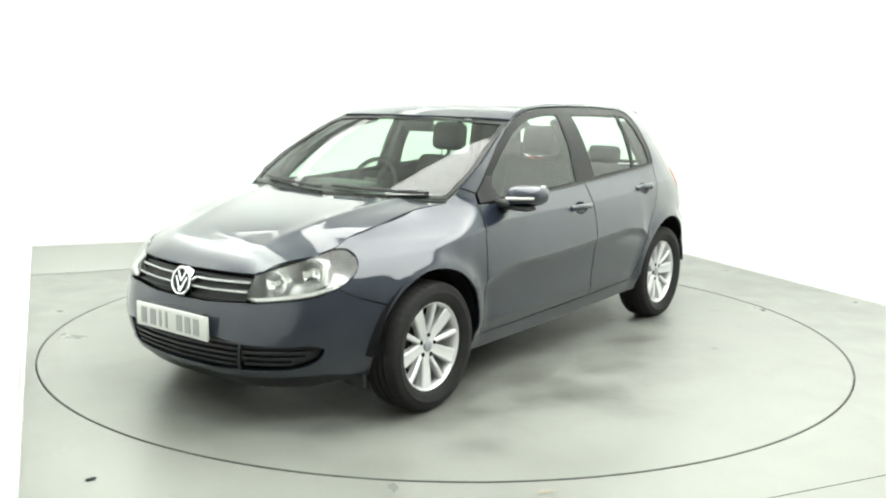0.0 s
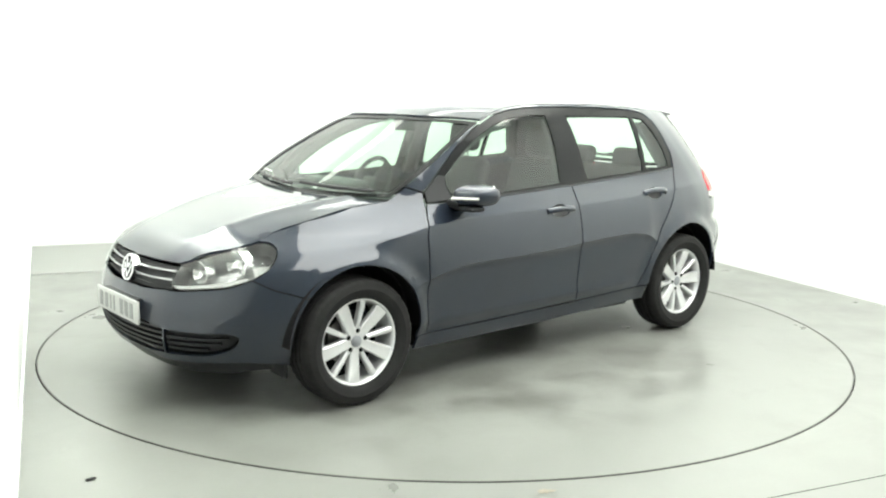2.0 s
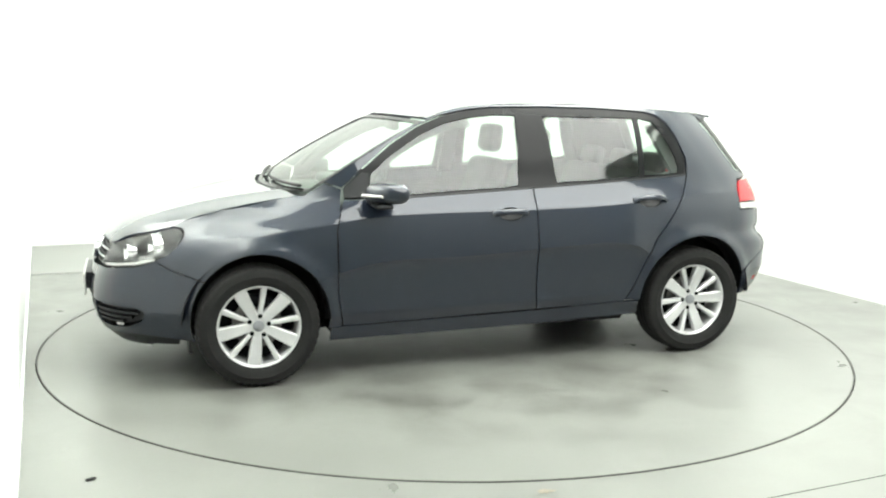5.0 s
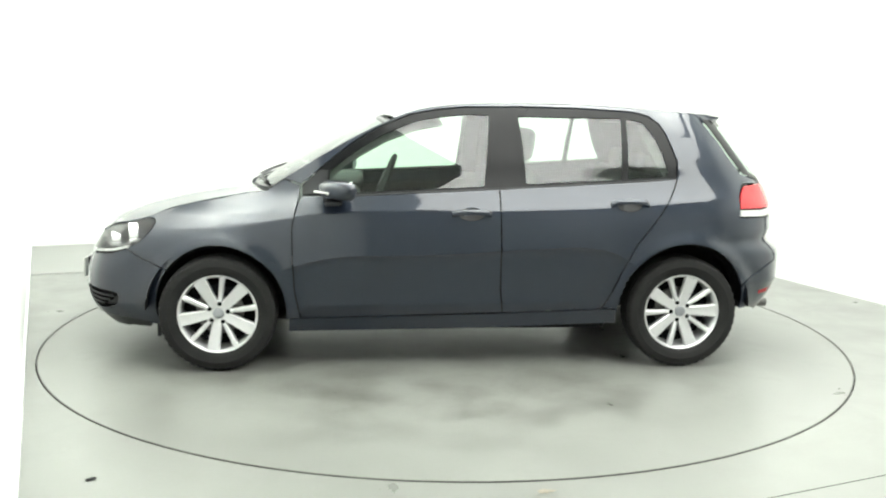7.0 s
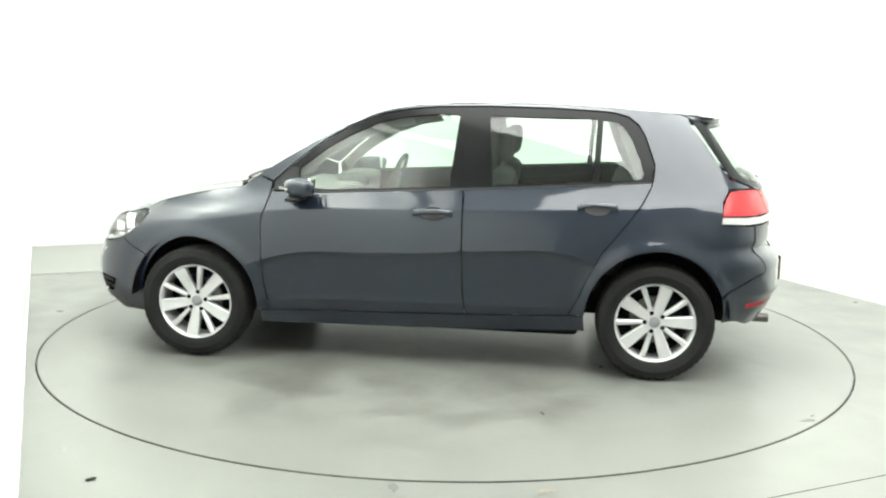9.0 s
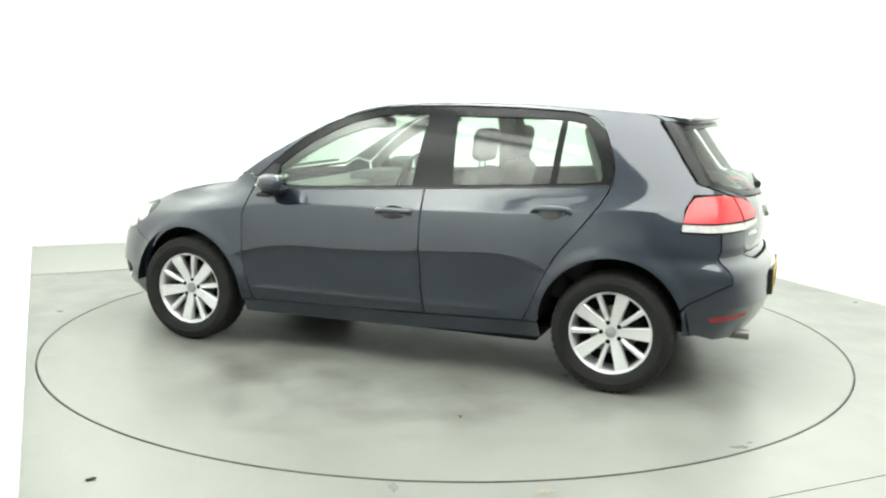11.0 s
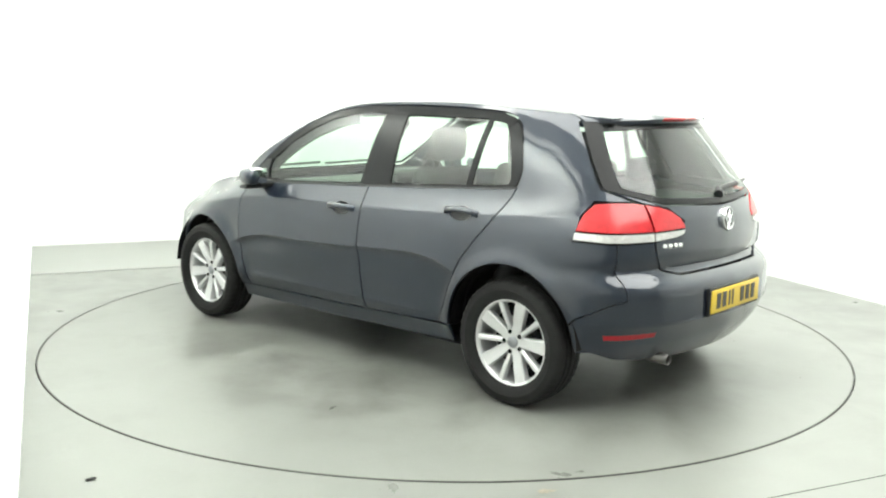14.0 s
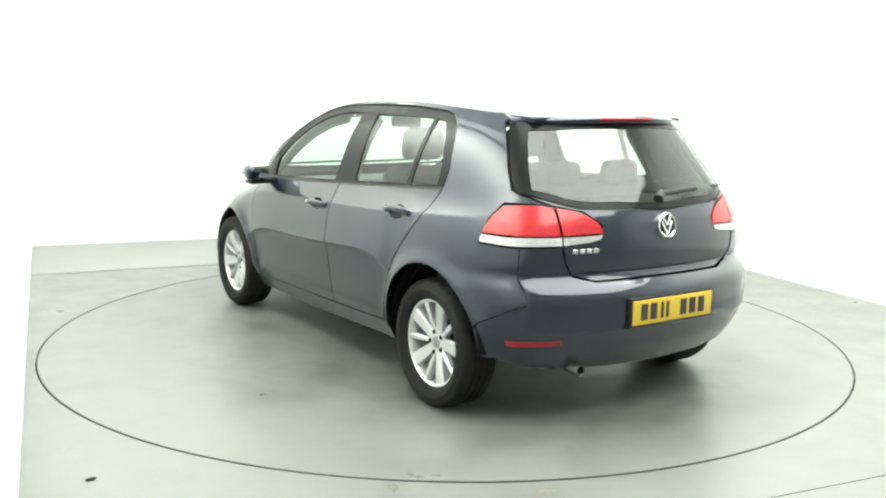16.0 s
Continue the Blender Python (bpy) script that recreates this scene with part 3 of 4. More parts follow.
def cup_skin(x, z):
    """The dished recess behind a door handle."""
    c = S(x, z)[0]

    def at(s, h):
        p = body(s, h)
        d = np.clip(1 - ((np.abs(s) - c) / .072) ** 2 - ((h - z) / .036) ** 2, 0, 1)
        p[..., 1] -= np.sign(s) * .034 * d ** .6
        return p
    return at


def skin_frame(s, z, proud=0.0):
    """A frame on the skin: x along it, y up it, z out of it."""
    e = 1e-4
    p = body(s, z)
    along = body(s + e, z) - body(s - e, z)
    up = body(s, z + e) - body(s, z - e)
    n = Vector(np.cross(along, up)).normalized()
    if n.dot(Vector(p) - Vector((0, 0, .5))) < 0:
        n = -n
    yy = Vector(up).normalized()
    xx = yy.cross(n).normalized()
    m = Matrix((xx, n.cross(xx), n)).transposed().to_4x4()
    m.translation = Vector(p) + n * proud
    return m


def build_body():
    part("front_bumper", panel(body, BUMPER_F, [GRILLE_LOW, VENT, mirror(VENT)]), PAINT, car)
    part("rear_bumper", panel(body, BUMPER_R, proud=.004), PAINT, car)
    two_sided("front_wing", WING, PAINT, step=.028)
    two_sided("body_side", BODY_SIDE, PAINT, step=.03)
    two_sided("sill", SILL, PAINT)
    doors_f = two_sided("front_door", DOOR_F, PAINT, holes=[cup_loop(-.08, .869)], step=.022)
    doors_r = two_sided("rear_door", DOOR_R, PAINT, holes=[cup_loop(-.96, .921)], step=.022)
    gate = part("tailgate", panel(body, GATE), PAINT, car)
    side_edge = [(float(x), float(np.interp(x, _xs, _ye)) - .0012) for x in np.linspace(1.045, 1.968, 26)]
    nose = [(float(body(F(y, .708)[0], .708)[0]) + .001, y) for y in (.40, .34, .27, .18, .09, .0001)]
    half = side_edge + nose
    part("bonnet", panel(bonnet_skin, half + [(x, -y) for x, y in reversed(half)] + [(1.085, -.6), (1.155, -.3), (1.18, 0), (1.155, .3), (1.085, .6)], step=.022), PAINT, car)
    part("roof", panel(roof_skin, [(float(x), float(np.interp(x, _rx, _ry)) - .003) for x in np.linspace(-1.58, .335, 30)]
                       + [(.378, .3), (.388, 0), (.378, -.3)]
                       + [(float(x), -float(np.interp(x, _rx, _ry)) + .003) for x in np.linspace(.335, -1.58, 30)] + [(-1.63, -.25), (-1.64, 0), (-1.63, .25)]), PAINT, car)
    part("windscreen", panel(screen_skin, [(-.985, .01), (-.5, .0), (0, 0), (.5, .0), (.985, .01), (.985, .985), (.5, .985), (0, .985), (-.5, .985), (-.985, .985)],
                             step=.08, thick=.004, proud=-.004), GLASS, car, "green-tinted windscreen")
    rim = [(-.985, .01), (-.5, .0), (0, 0), (.5, .0), (.985, .01), (.985, .985), (.5, .985), (0, .985), (-.5, .985), (-.985, .985)]
    clear = [(-.945, .05), (-.5, .035), (0, .03), (.5, .035), (.945, .05), (.935, .945), (.5, .955), (0, .955), (-.5, .955), (-.935, .945)]
    part("screen_border", panel(screen_skin, rim, [clear], step=.05, thick=.004, proud=.0015, inset=0), GLOSSBLACK, car, "black border of the windscreen")
    glass_in = both_rear([R(0, 1.03), R(.43, 1.045), R(.607, 1.092), R(.505, 1.345), R(.3, 1.356), R(0, 1.360)])
    part("rear_window", panel(body, glass_in, thick=.004), GLASS, gate, "tinted rear window")
    part("window_border", panel(body, REAR_GLASS, [glass_in], thick=.004, step=.03, proud=.001), GLOSSBLACK, gate, "black glass border")
    # window frames and side glass
    wf = [S(.665, .987), S(.51, .981), S(-.155, 1.016), S(-.190, 1.400), S(-.06, 1.402), S(.10, 1.385), S(.245, 1.353), S(.39, 1.292), S(.535, 1.207), S(.61, 1.150), S(.685, 1.09), S(.69, 1.03)]
    wr = [S(-.39, 1.030), S(-.925, 1.060), S(-.945, 1.392), S(-.36, 1.396)]
    wq = [S(-.962, 1.063), S(-1.185, 1.078), S(-1.195, 1.11), S(-1.175, 1.19), S(-1.125, 1.30), S(-1.07, 1.372), S(-.978, 1.388)]
    two_sided("window_frame", DLO, GLOSSBLACK, "gloss black window surround", holes=[wf, wr, wq], inset=.001, proud=-.003)
    two_sided("window", wf, GLASS, "green-tinted side window", doors_f, thick=.004, proud=-.008)
    two_sided("window", wr, GLASS, "green-tinted side window", doors_r, thick=.004, proud=-.008)
    two_sided("quarter_window", wq, GLASS, "small tinted quarter window", doors_r, thick=.004, proud=-.008)
    # lamps
    outer = two_sided("tail_lamp", TAIL_OUT, REDLENS, "glossy red tail lamp over a white band", proud=.004, step=.03, inset=.004)
    two_sided("lamp_backing", TAIL_OUT, DARK, "", outer, proud=-.03, thick=.001)
    two_sided("white_band", BAND_OUT, CLEARLENS, "white reversing band", outer, proud=.004, step=.03)
    inner = two_sided("inner_tail_lamp", TAIL_IN, REDLENS, "glossy red tail lamp on the tailgate", proud=.004, step=.03, inset=.004)
    two_sided("lamp_backing", TAIL_IN, DARK, "", inner, proud=-.03, thick=.001)
    two_sided("white_band", BAND_IN, CLEARLENS, "white reversing band", inner, proud=.004, step=.03)
    lamps = two_sided("headlamp", HEADLAMP, LENS, "clear headlamp with twin reflectors", proud=.002, step=.03, inset=.005)
    two_sided("bucket", HEADLAMP, BUCKET, "dull chrome lamp housing", lamps, proud=-.095, step=.03, thick=-.088, inset=.004)
    for side, lamp_part in ((1, lamps[0]), (-1, lamps[1])):
        for at, r in ((Vector((1.800, .580 * side, .708)), .064), (Vector((1.925, .462 * side, .666)), .050)):
            m = Matrix.Translation(at) @ pose(0, 0, 0, 0, 0, -90 + 12 * side)
            bm = lathe(bmesh.new(), [(.010, -.045), (r * .45, -.040), (r * .75, -.026), (r * .93, -.008), (r, 0), (r + .005, 0), (r + .005, -.045)], 32)
            bmesh.ops.transform(bm, matrix=m, verts=bm.verts)
            part("reflector", bm, REFLECTOR, lamp_part, "bright round reflector")
            bm = bmesh.new()
            bmesh.ops.create_uvsphere(bm, u_segments=16, v_segments=10, radius=r * .22)
            bmesh.ops.transform(bm, matrix=m @ pose(0, -.022, 0), verts=bm.verts)
            part("bulb", bm, CLEARLENS, lamp_part)
        strip = [F(.405, .614), F(.45, .602), F(.56, .616), S(1.876, .632), S(1.80, .656), S(1.80, .668), S(1.88, .646), F(.55, .629), F(.45, .616)]
        part("lamp_strip", panel(body, strip if side > 0 else mirror(strip), proud=-.012, step=.03, inset=0), CLEARLENS, lamp_part, "bright strip along the lamp's foot")
    # dark inner shell behind the panels
    shell = both([F(0, .22), F(.5, .22), S(1.68, .23)] + arch(AF[0], AF[1], AF[2] + .006, -12, 192) + [S(.8, .23), S(-.8, .25)] + arch(AR[0], AR[1], AR[2] + .006, -2, 180)
                 + [S(-1.75, .30), R(.5, .28), R(0, .28), R(0, .985), R(.45, 1.0), R(.62, 1.07), S(-1.28, 1.07), S(-.2, .985), S(.5, .945), S(.85, .95),
                    S(1.2, .90), S(1.45, .86), S(1.6, .82), S(1.68, .78), F(.5, .72), F(.4, .69), F(0, .68)])
    part("inner_shell", panel(body, shell, step=.09, thick=.004, inset=0, proud=-.125), DARK, car)
    return doors_f, doors_r, gate


doors_f, doors_r, gate = build_body()


def build_front():
    """Grilles, vents, front plate, badge and lip."""
    grille = part("upper_grille", panel(body, GRILLE_UP, proud=-.035), BLACK, car, "black upper grille with bright slats")
    for z in (.628, .668):
        part("slat", panel(body, both([F(0, z - .006), F(.2, z - .003), F(.392, z + .004), F(.393, z + .013), F(.2, z + .006), F(0, z + .003)]), proud=-.006, inset=0, thick=.03, step=.03),
             SLAT, grille, "bright slat")
    for z in (.598, .645, .688):
        part("bar", panel(body, both([F(0, z - .006), F(.2, z - .004), F(.388, z + .002), F(.389, z + .010), F(.2, z + .004), F(0, z + .002)]), proud=-.018, inset=0, thick=.02, step=.03), BLACK, grille)
    low = part("lower_grille", panel(body, GRILLE_LOW, proud=-.045), BLACK, car, "black slatted lower grille")
    for k in range(5):
        z = .296 + .027 * k
        w = .355 + .0085 * k
        part("slat", panel(body, both([F(0, z - .004), F(w, z + .001), F(w, z + .013), F(0, z + .008)]), proud=-.008, inset=0, thick=.035, step=.03), BLACK, low)
    for side in (list, mirror):
        vent = part("side_vent", panel(body, side(VENT), proud=-.03), BLACK, car, "black bumper side vent")
        for z, w in ((.318, .59), (.345, .635), (.373, .66)):
            part("slat", panel(body, side([F(.405, z - .005), F(w, z - .002), F(w, z + .010), F(.405, z + .008)]), proud=-.006, inset=0, thick=.025, step=.03), BLACK, vent)
    part("front_lip", panel(body, both([F(0, .180), F(.4, .182), F(.6, .19), S(1.80, .20), S(1.68, .205), S(1.68, .242), S(1.80, .256), F(.58, .256), F(.35, .245), F(0, .244)]),
                           proud=-.008, inset=0, thick=.03), BLACK, car, "black lower lip")
    bm = bmesh.new()
    box(bm, (2.138, -.26, .408), (2.150, .26, .519), .003)
    plate = part("number_plate", bm, PLATE_W, car, "white number plate with grey bars")
    for i, y in enumerate((-.20, -.13, -.075, -.03, .065, .125, .185)):
        bm = bmesh.new()
        box(bm, (2.150, y - .02 if i not in (2, 3) else y - .008, .425), (2.1525, y + .02 if i not in (2, 3) else y + .008, .501))
        part("bar", bm, PLATE_BAR, plate, smooth=0)
    bm = bmesh.new()
    box(bm, (2.095, -.20, .43), (2.139, .20, .52), .004)
    part("plate_holder", bm, BLACK, plate)
    badge(Vector((2.078, 0, .640)), Matrix.Rotation(radians(90), 4, "Z") @ Matrix.Rotation(radians(-12), 4, "X"), .068, car)


def badge(at, turn, r, parent):
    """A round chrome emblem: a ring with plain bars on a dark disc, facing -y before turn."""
    flip = Matrix.Translation(at) @ turn @ pose(0, 0, 0, 0, 0, 180)
    bm = lathe(bmesh.new(), [(r * .80, .000), (r * .84, .010), (r * .92, .013), (r, .008), (r * 1.02, -.02)], 40)
    bmesh.ops.transform(bm, matrix=flip, verts=bm.verts)
    ring = part("badge", bm, CHROME, parent, "round chrome emblem")
    bm = lathe(bmesh.new(), [(.0005, .002), (r * .82, .002)], 40)
    bmesh.ops.transform(bm, matrix=flip, verts=bm.verts)
    part("badge_disc", bm, GLOSSBLACK, ring)
    for top, foot, wide in ((.70, -.02, .42), (.30, -.72, .58)):
        for k in (-1, 1):
            bm = bmesh.new()
            rise, run = (top - foot) * r, wide * r
            length, a = math.hypot(rise, run), math.degrees(math.atan2(run, rise))
            box(bm, (-r * .085, .002, 0), (r * .085, .009, length), .002)
            bmesh.ops.transform(bm, matrix=flip @ pose(0, 0, foot * r, 0, k * a, 0), verts=bm.verts)
            part("emblem_bar", bm, CHROME, ring)


def build_rear():
    bm = bmesh.new()
    box(bm, (-2.047, -.26, .492), (-2.036, .26, .605), .003)
    plate = part("number_plate", bm, PLATE_Y, car, "yellow number plate with black bars")
    for i, y in enumerate((.19, .13, .075, .04, -.065, -.125, -.185)):
        bm = bmesh.new()
        w = .02 if i not in (2, 3) else .008
        box(bm, (-2.0495, y - w, .512), (-2.047, y + w, .587))
        part("bar", bm, PLATE_BLACK, plate, smooth=0)
    bm = bmesh.new()
    box(bm, (-2.042, -.275, .478), (-2.02, .275, .618), .006)
    part("plate_recess", bm, BLACK, plate)
    badge(Vector((-1.972, 0, .927)), Matrix.Rotation(radians(-90), 4, "Z") @ Matrix.Rotation(radians(-8), 4, "X"), .058, gate)
    # model name as plain bars
    for i in range(4):
        m = skin_frame(R(.50 - .034 * i, .832)[0], .832, .003)
        bm = bmesh.new()
        box(bm, (-.013, -.010, -.003), (.013, .010, .002), .002, m)
        part("name_bar", bm, CHROME, gate, "small chrome bar")
    for side in (list, mirror):
        part("reflector", panel(body, side([S(-1.765, .405), S(-1.765, .428), R(.70, .436), R(.575, .442), R(.575, .420), R(.70, .410)]), proud=.005, inset=0), DARKRED, car, "slim red reflector")
    # spoiler over the rear window, with brake light
    bm = bmesh.new()
    rows = []
    for i in range(25):
        y = -.528 + 1.056 * i / 24
        q = abs(y) / .528
        skin = float(body(R(abs(y), 1.392)[0], 1.392)[0])
        lead = skin + .10
        zt = float(roof_skin(np.array(lead), np.array(y))[2]) + .003
        tip, ztip = skin - .030 * (1 - q ** 6) - .006, 1.420 - .018 * q ** 2
        rows.append([bm.verts.new(p) for p in ((lead, y, zt), ((lead + tip) / 2, y, (zt + ztip) / 2 + .006), (tip + .012, y, ztip), (tip, y, ztip - .012), (tip + .014, y, ztip - .034),
                                               (tip + .06, y, ztip - .042), (lead, y, zt - .050))])
    for p, q in zip(rows, rows[1:]):
        for k in range(7):
            bm.faces.new((p[k], p[(k + 1) % 7], q[(k + 1) % 7], q[k]))
    bm.faces.new(rows[0])
    bm.faces.new(rows[-1][::-1])
    bmesh.ops.recalc_face_normals(bm, faces=bm.faces)
    sp = part("spoiler", bm, PAINT, gate, "body-coloured roof spoiler")
    bm = bmesh.new()
    for i in range(9):
        y = -.17 + .34 * i / 8
        x = float(body(R(abs(y), 1.392)[0], 1.392)[0]) - .0375
        a = [bm.verts.new(p) for p in ((x - .001, y, 1.411), (x - .003, y, 1.405), (x + .011, y, 1.393))]
        if i:
            for k in range(2):
                bm.faces.new((prev[k], prev[k + 1], a[k + 1], a[k]))
        prev = a
    bmesh.ops.recalc_face_normals(bm, faces=bm.faces)
    part("brake_light", bm, DARKRED, sp, "long red high-level brake light")
    # rear wiper
    bm = bmesh.new()
    for a, b, r in (((-1.915, 0.0, 1.04), (-1.885, -.05, 1.065), .026), ((-1.895, -.02, 1.06), (-1.868, -.30, 1.075), .017), ((-1.878, -.08, 1.062), (-1.80, -.54, 1.078), .011)):
        rod(bm, a, b, r)
    part("rear_wiper", bm, BLACK, gate, "black rear wiper")
    # exhaust
    bm = lathe(bmesh.new(), [(.022, -.10), (.026, -.10), (.027, 0), (.025, .003), (.021, 0), (.021, -.09)], 24)
    bmesh.ops.transform(bm, matrix=pose(-1.945, .47, .292, 0, 0, 90), verts=bm.verts)
    part("exhaust_pipe", bm, STEEL, car, "short steel exhaust pipe")
    bm = bmesh.new()
    box(bm, (-1.86, .12, .275), (-1.62, .58, .38), .045)
    part("silencer", bm, DARK, car)


def rod(bm, a, b, r, segs=10):
    a, b = Vector(a), Vector(b)
    m = Matrix.Translation((a + b) / 2) @ (b - a).to_track_quat("Z", "Y").to_matrix().to_4x4()
    bmesh.ops.create_cone(bm, cap_ends=True, segments=segs, radius1=r, radius2=r * .8, depth=(b - a).length, matrix=m)
    return bm


def build_side():
    """Mirrors, handles, mouldings."""
    for sgn, door_f, door_r in ((1, doors_f[0], doors_r[0]), (-1, doors_f[1], doors_r[1])):
        for x, z, door in ((-.08, .873, door_f), (-.96, .925, door_r)):
            s = S(x, z)[0]
            # black instead of body paint: the recess's shade is put into its colour
            part("handle_cup", panel(cup_skin(x, z - .004), [(sgn * u, v) for u, v in cup_loop(x, z - .004)], step=.014, inset=0, thick=.001), BLACK, door)
            bm = bmesh.new()
            pts = [(-.108, -.002, .006), (-.085, 0, .030), (-.03, .002, .038), (.04, .002, .038), (.088, 0, .030), (.108, -.002, .006)]
            rows = []
            m = skin_frame(sgn * s, z, 0)
            for px, py, pz in pts:
                rows.append([bm.verts.new(m @ Vector((px, py + .016 * math.cos(t), pz + .010 * math.sin(t) - .004))) for t in np.linspace(0, 2 * math.pi, 12, endpoint=False)])
            for p, q in zip(rows, rows[1:]):
                for k in range(12):
                    bm.faces.new((p[k], p[(k + 1) % 12], q[(k + 1) % 12], q[k]))
            bm.faces.new(rows[0])
            bm.faces.new(rows[-1][::-1])
            bmesh.ops.recalc_face_normals(bm, faces=bm.faces)
            part("door_handle", bm, PAINT, door, "body-coloured bar handle")
        # belt moulding
        for loop, door in (([S(.70, .956), S(.51, .962), S(-.235, 1.0), S(-.235, 1.008), S(.51, .970), S(.70, .964)], door_f),
                           ([S(-.24, 1.0), S(-1.24, 1.062), S(-1.24, 1.070), S(-.24, 1.008)], door_r)):
            part("belt_seal", panel(body, [(sgn * a, b) for a, b in loop], proud=.003, inset=0, step=.04), BLACK, door)
        # mirror: rounded shell, foot, glass and indicator
        bm = bmesh.new()
        n, k = 20, 14
        rows = []
        for i in range(n + 1):
            v = i / n
            y = .865 + .175 * v
            ry = (1 - (2 * v - 1) ** 4) ** .5 if 0 < v < 1 else .02
            cx = .665 - .085 * v
            row = []
            for j in range(k):
                t = 2 * math.pi * j / k
                c, s2 = math.cos(t), math.sin(t)
                dx = (.105 if c > 0 else .058) * math.copysign(abs(c) ** .8, c)
                dz = (.050 if s2 > 0 else .066) * math.copysign(abs(s2) ** .8, s2) * (1 - .12 * v)
                row.append(bm.verts.new((cx + dx * ry, sgn * y, 1.008 + dz * ry)))
            rows.append(row)
        for p, q in zip(rows, rows[1:]):
            for j in range(k):
                bm.faces.new((p[j], p[(j + 1) % k], q[(j + 1) % k], q[j]))
        bm.faces.new(rows[0])
        bm.faces.new(rows[-1][::-1])
        bmesh.ops.recalc_face_normals(bm, faces=bm.faces)
        mir = part("wing_mirror", bm, PAINT, car, "body-coloured door mirror on a black foot")
        bm = bmesh.new()
        box(bm, (.60, .79, .935), (.72, .90, .972), .015)
        box(bm, (.62, .84, .925), (.71, 1.0, .950), .012)
        if sgn < 0:
            bmesh.ops.scale(bm, vec=(1, -1, 1), verts=bm.verts)
            bmesh.ops.reverse_faces(bm, faces=bm.faces)
        part("mirror_foot", bm, BLACK, mir)
        bm = bmesh.new()
        box(bm, (.566, sgn * .952 - .062, .965), (.578, sgn * .952 + .062, 1.050), .005)
        part("mirror_glass", bm, CHROME, mir, "silvered mirror glass")
        bm = bmesh.new()
        rod(bm, (.762, sgn * .90, .990), (.690, sgn * 1.025, .994), .009)
        part("indicator", bm, CLEARLENS, mir, "slim white indicator")
        # mirror triangle
        part("mirror_base", panel(body, [(sgn * a, b) for a, b in [S(.832, .966), S(.675, .974), S(.70, 1.03), S(.695, 1.092), S(.735, 1.096), S(.80, 1.040), S(.832, 1.012)]], proud=.0015, inset=0, thick=.006), BLACK, door_f)


def build_wheel():
    """One wheel about its own centre, outer face towards +y."""
    hub = part("wheel", lathe(bmesh.new(), [(.222, -.10), (.208, -.09), (.195, -.02), (.198, .05), (.203, .068), (.211, .076), (.2195, .076), (.2215, .064)], 72), ALLOY, car, "silver ten-spoke alloy wheel")
    bm = bmesh.new()
    segs = 144
    prof = [(.205, -.095), (.235, -.100), (.27, -.104), (.30, -.096), (.311, -.083), (.316, -.06), (.316, -.045), (.308, -.043), (.308, -.034), (.316, -.032), (.316, -.005), (.308, -.003), (.308, .006),
            (.316, .008), (.316, .032), (.308, .034), (.308, .043), (.316, .045), (.316, .06), (.311, .083), (.30, .096), (.285, .1005), (.27, .101), (.268, .1025), (.262, .1025), (.26, .101), (.245, .098), (.224, .088), (.209, .068)]
    lathe(bm, prof, segs)
    for v in bm.verts:
        a = math.atan2(v.co.z, v.co.x)
        r = math.hypot(v.co.x, v.co.z)
        if r > .306 and abs(v.co.y) > .05 and int(round(a / (2 * math.pi) * segs)) % 3 == 0:
            v.co.x *= 1 - .006 / r
            v.co.z *= 1 - .006 / r
    part("tyre", bm, RUBBER, hub, "black road tyre")
    for wide in (True, False):
        for k in range(5):
            bm = bmesh.new()
            prof = [(.030, .050), (.075, .050), (.12, .060), (.17, .067), (.207, .070)]
            w0, w1 = (.024, .036) if wide else (.010, .015)
            rows = []
            for r, y in prof:
                w = w0 + (w1 - w0) * (r - .03) / .17
                d = .035
                rows.append([bm.verts.new(p) for p in ((r, y - d, -w), (r, y - .006, -w), (r, y, -w + .006), (r, y - (.003 if wide else 0), 0), (r, y, w - .006), (r, y - .006, w), (r, y - d, w))])
            for p, q in zip(rows, rows[1:]):
                for j in range(7):
                    bm.faces.new((p[j], p[(j + 1) % 7], q[(j + 1) % 7], q[j]))
            bmesh.ops.recalc_face_normals(bm, faces=bm.faces)
            bmesh.ops.transform(bm, matrix=pose(0, 0, 0, 0, 72 * k + (0 if wide else 36), 0), verts=bm.verts)
            part("spoke", bm, ALLOY, hub)
    part("hub_plate", lathe(bmesh.new(), [(.0005, .046), (.062, .046), (.074, .040), (.076, .01)], 40), ALLOY, hub)
    cap = lathe(bmesh.new(), [(.0005, .058), (.022, .057), (.029, .053), (.031, .045)], 32)
    part("centre_cap", cap, ALLOYDARK, hub, "grey centre cap")
    for k in range(5):
        a = radians(72 * k + 36)
        bm = lathe(bmesh.new(), [(.0005, .0520), (.0110, .0520), (.0125, .0490)], 14)
        bmesh.ops.translate(bm, verts=bm.verts, vec=(.052 * math.cos(a), 0, -.052 * math.sin(a)))
        part("wheel_bolt", bm, GLOSSBLACK, hub, "dark bolt recess")
    part("brake_disc", lathe(bmesh.new(), [(.05, .012), (.07, .012), (.072, -.005), (.128, -.012), (.128, -.034), (.07, -.028)], 48), STEEL, hub, "worn steel brake disc")
    bm = bmesh.new()
    box(bm, (-.15, -.07, -.075), (-.085, .016, .075), .02)
    part("brake_caliper", bm, DARK, hub)
    part("wheel_back", lathe(bmesh.new(), [(.0005, -.06), (.195, -.06)], 40), DARK, hub)
    return hub


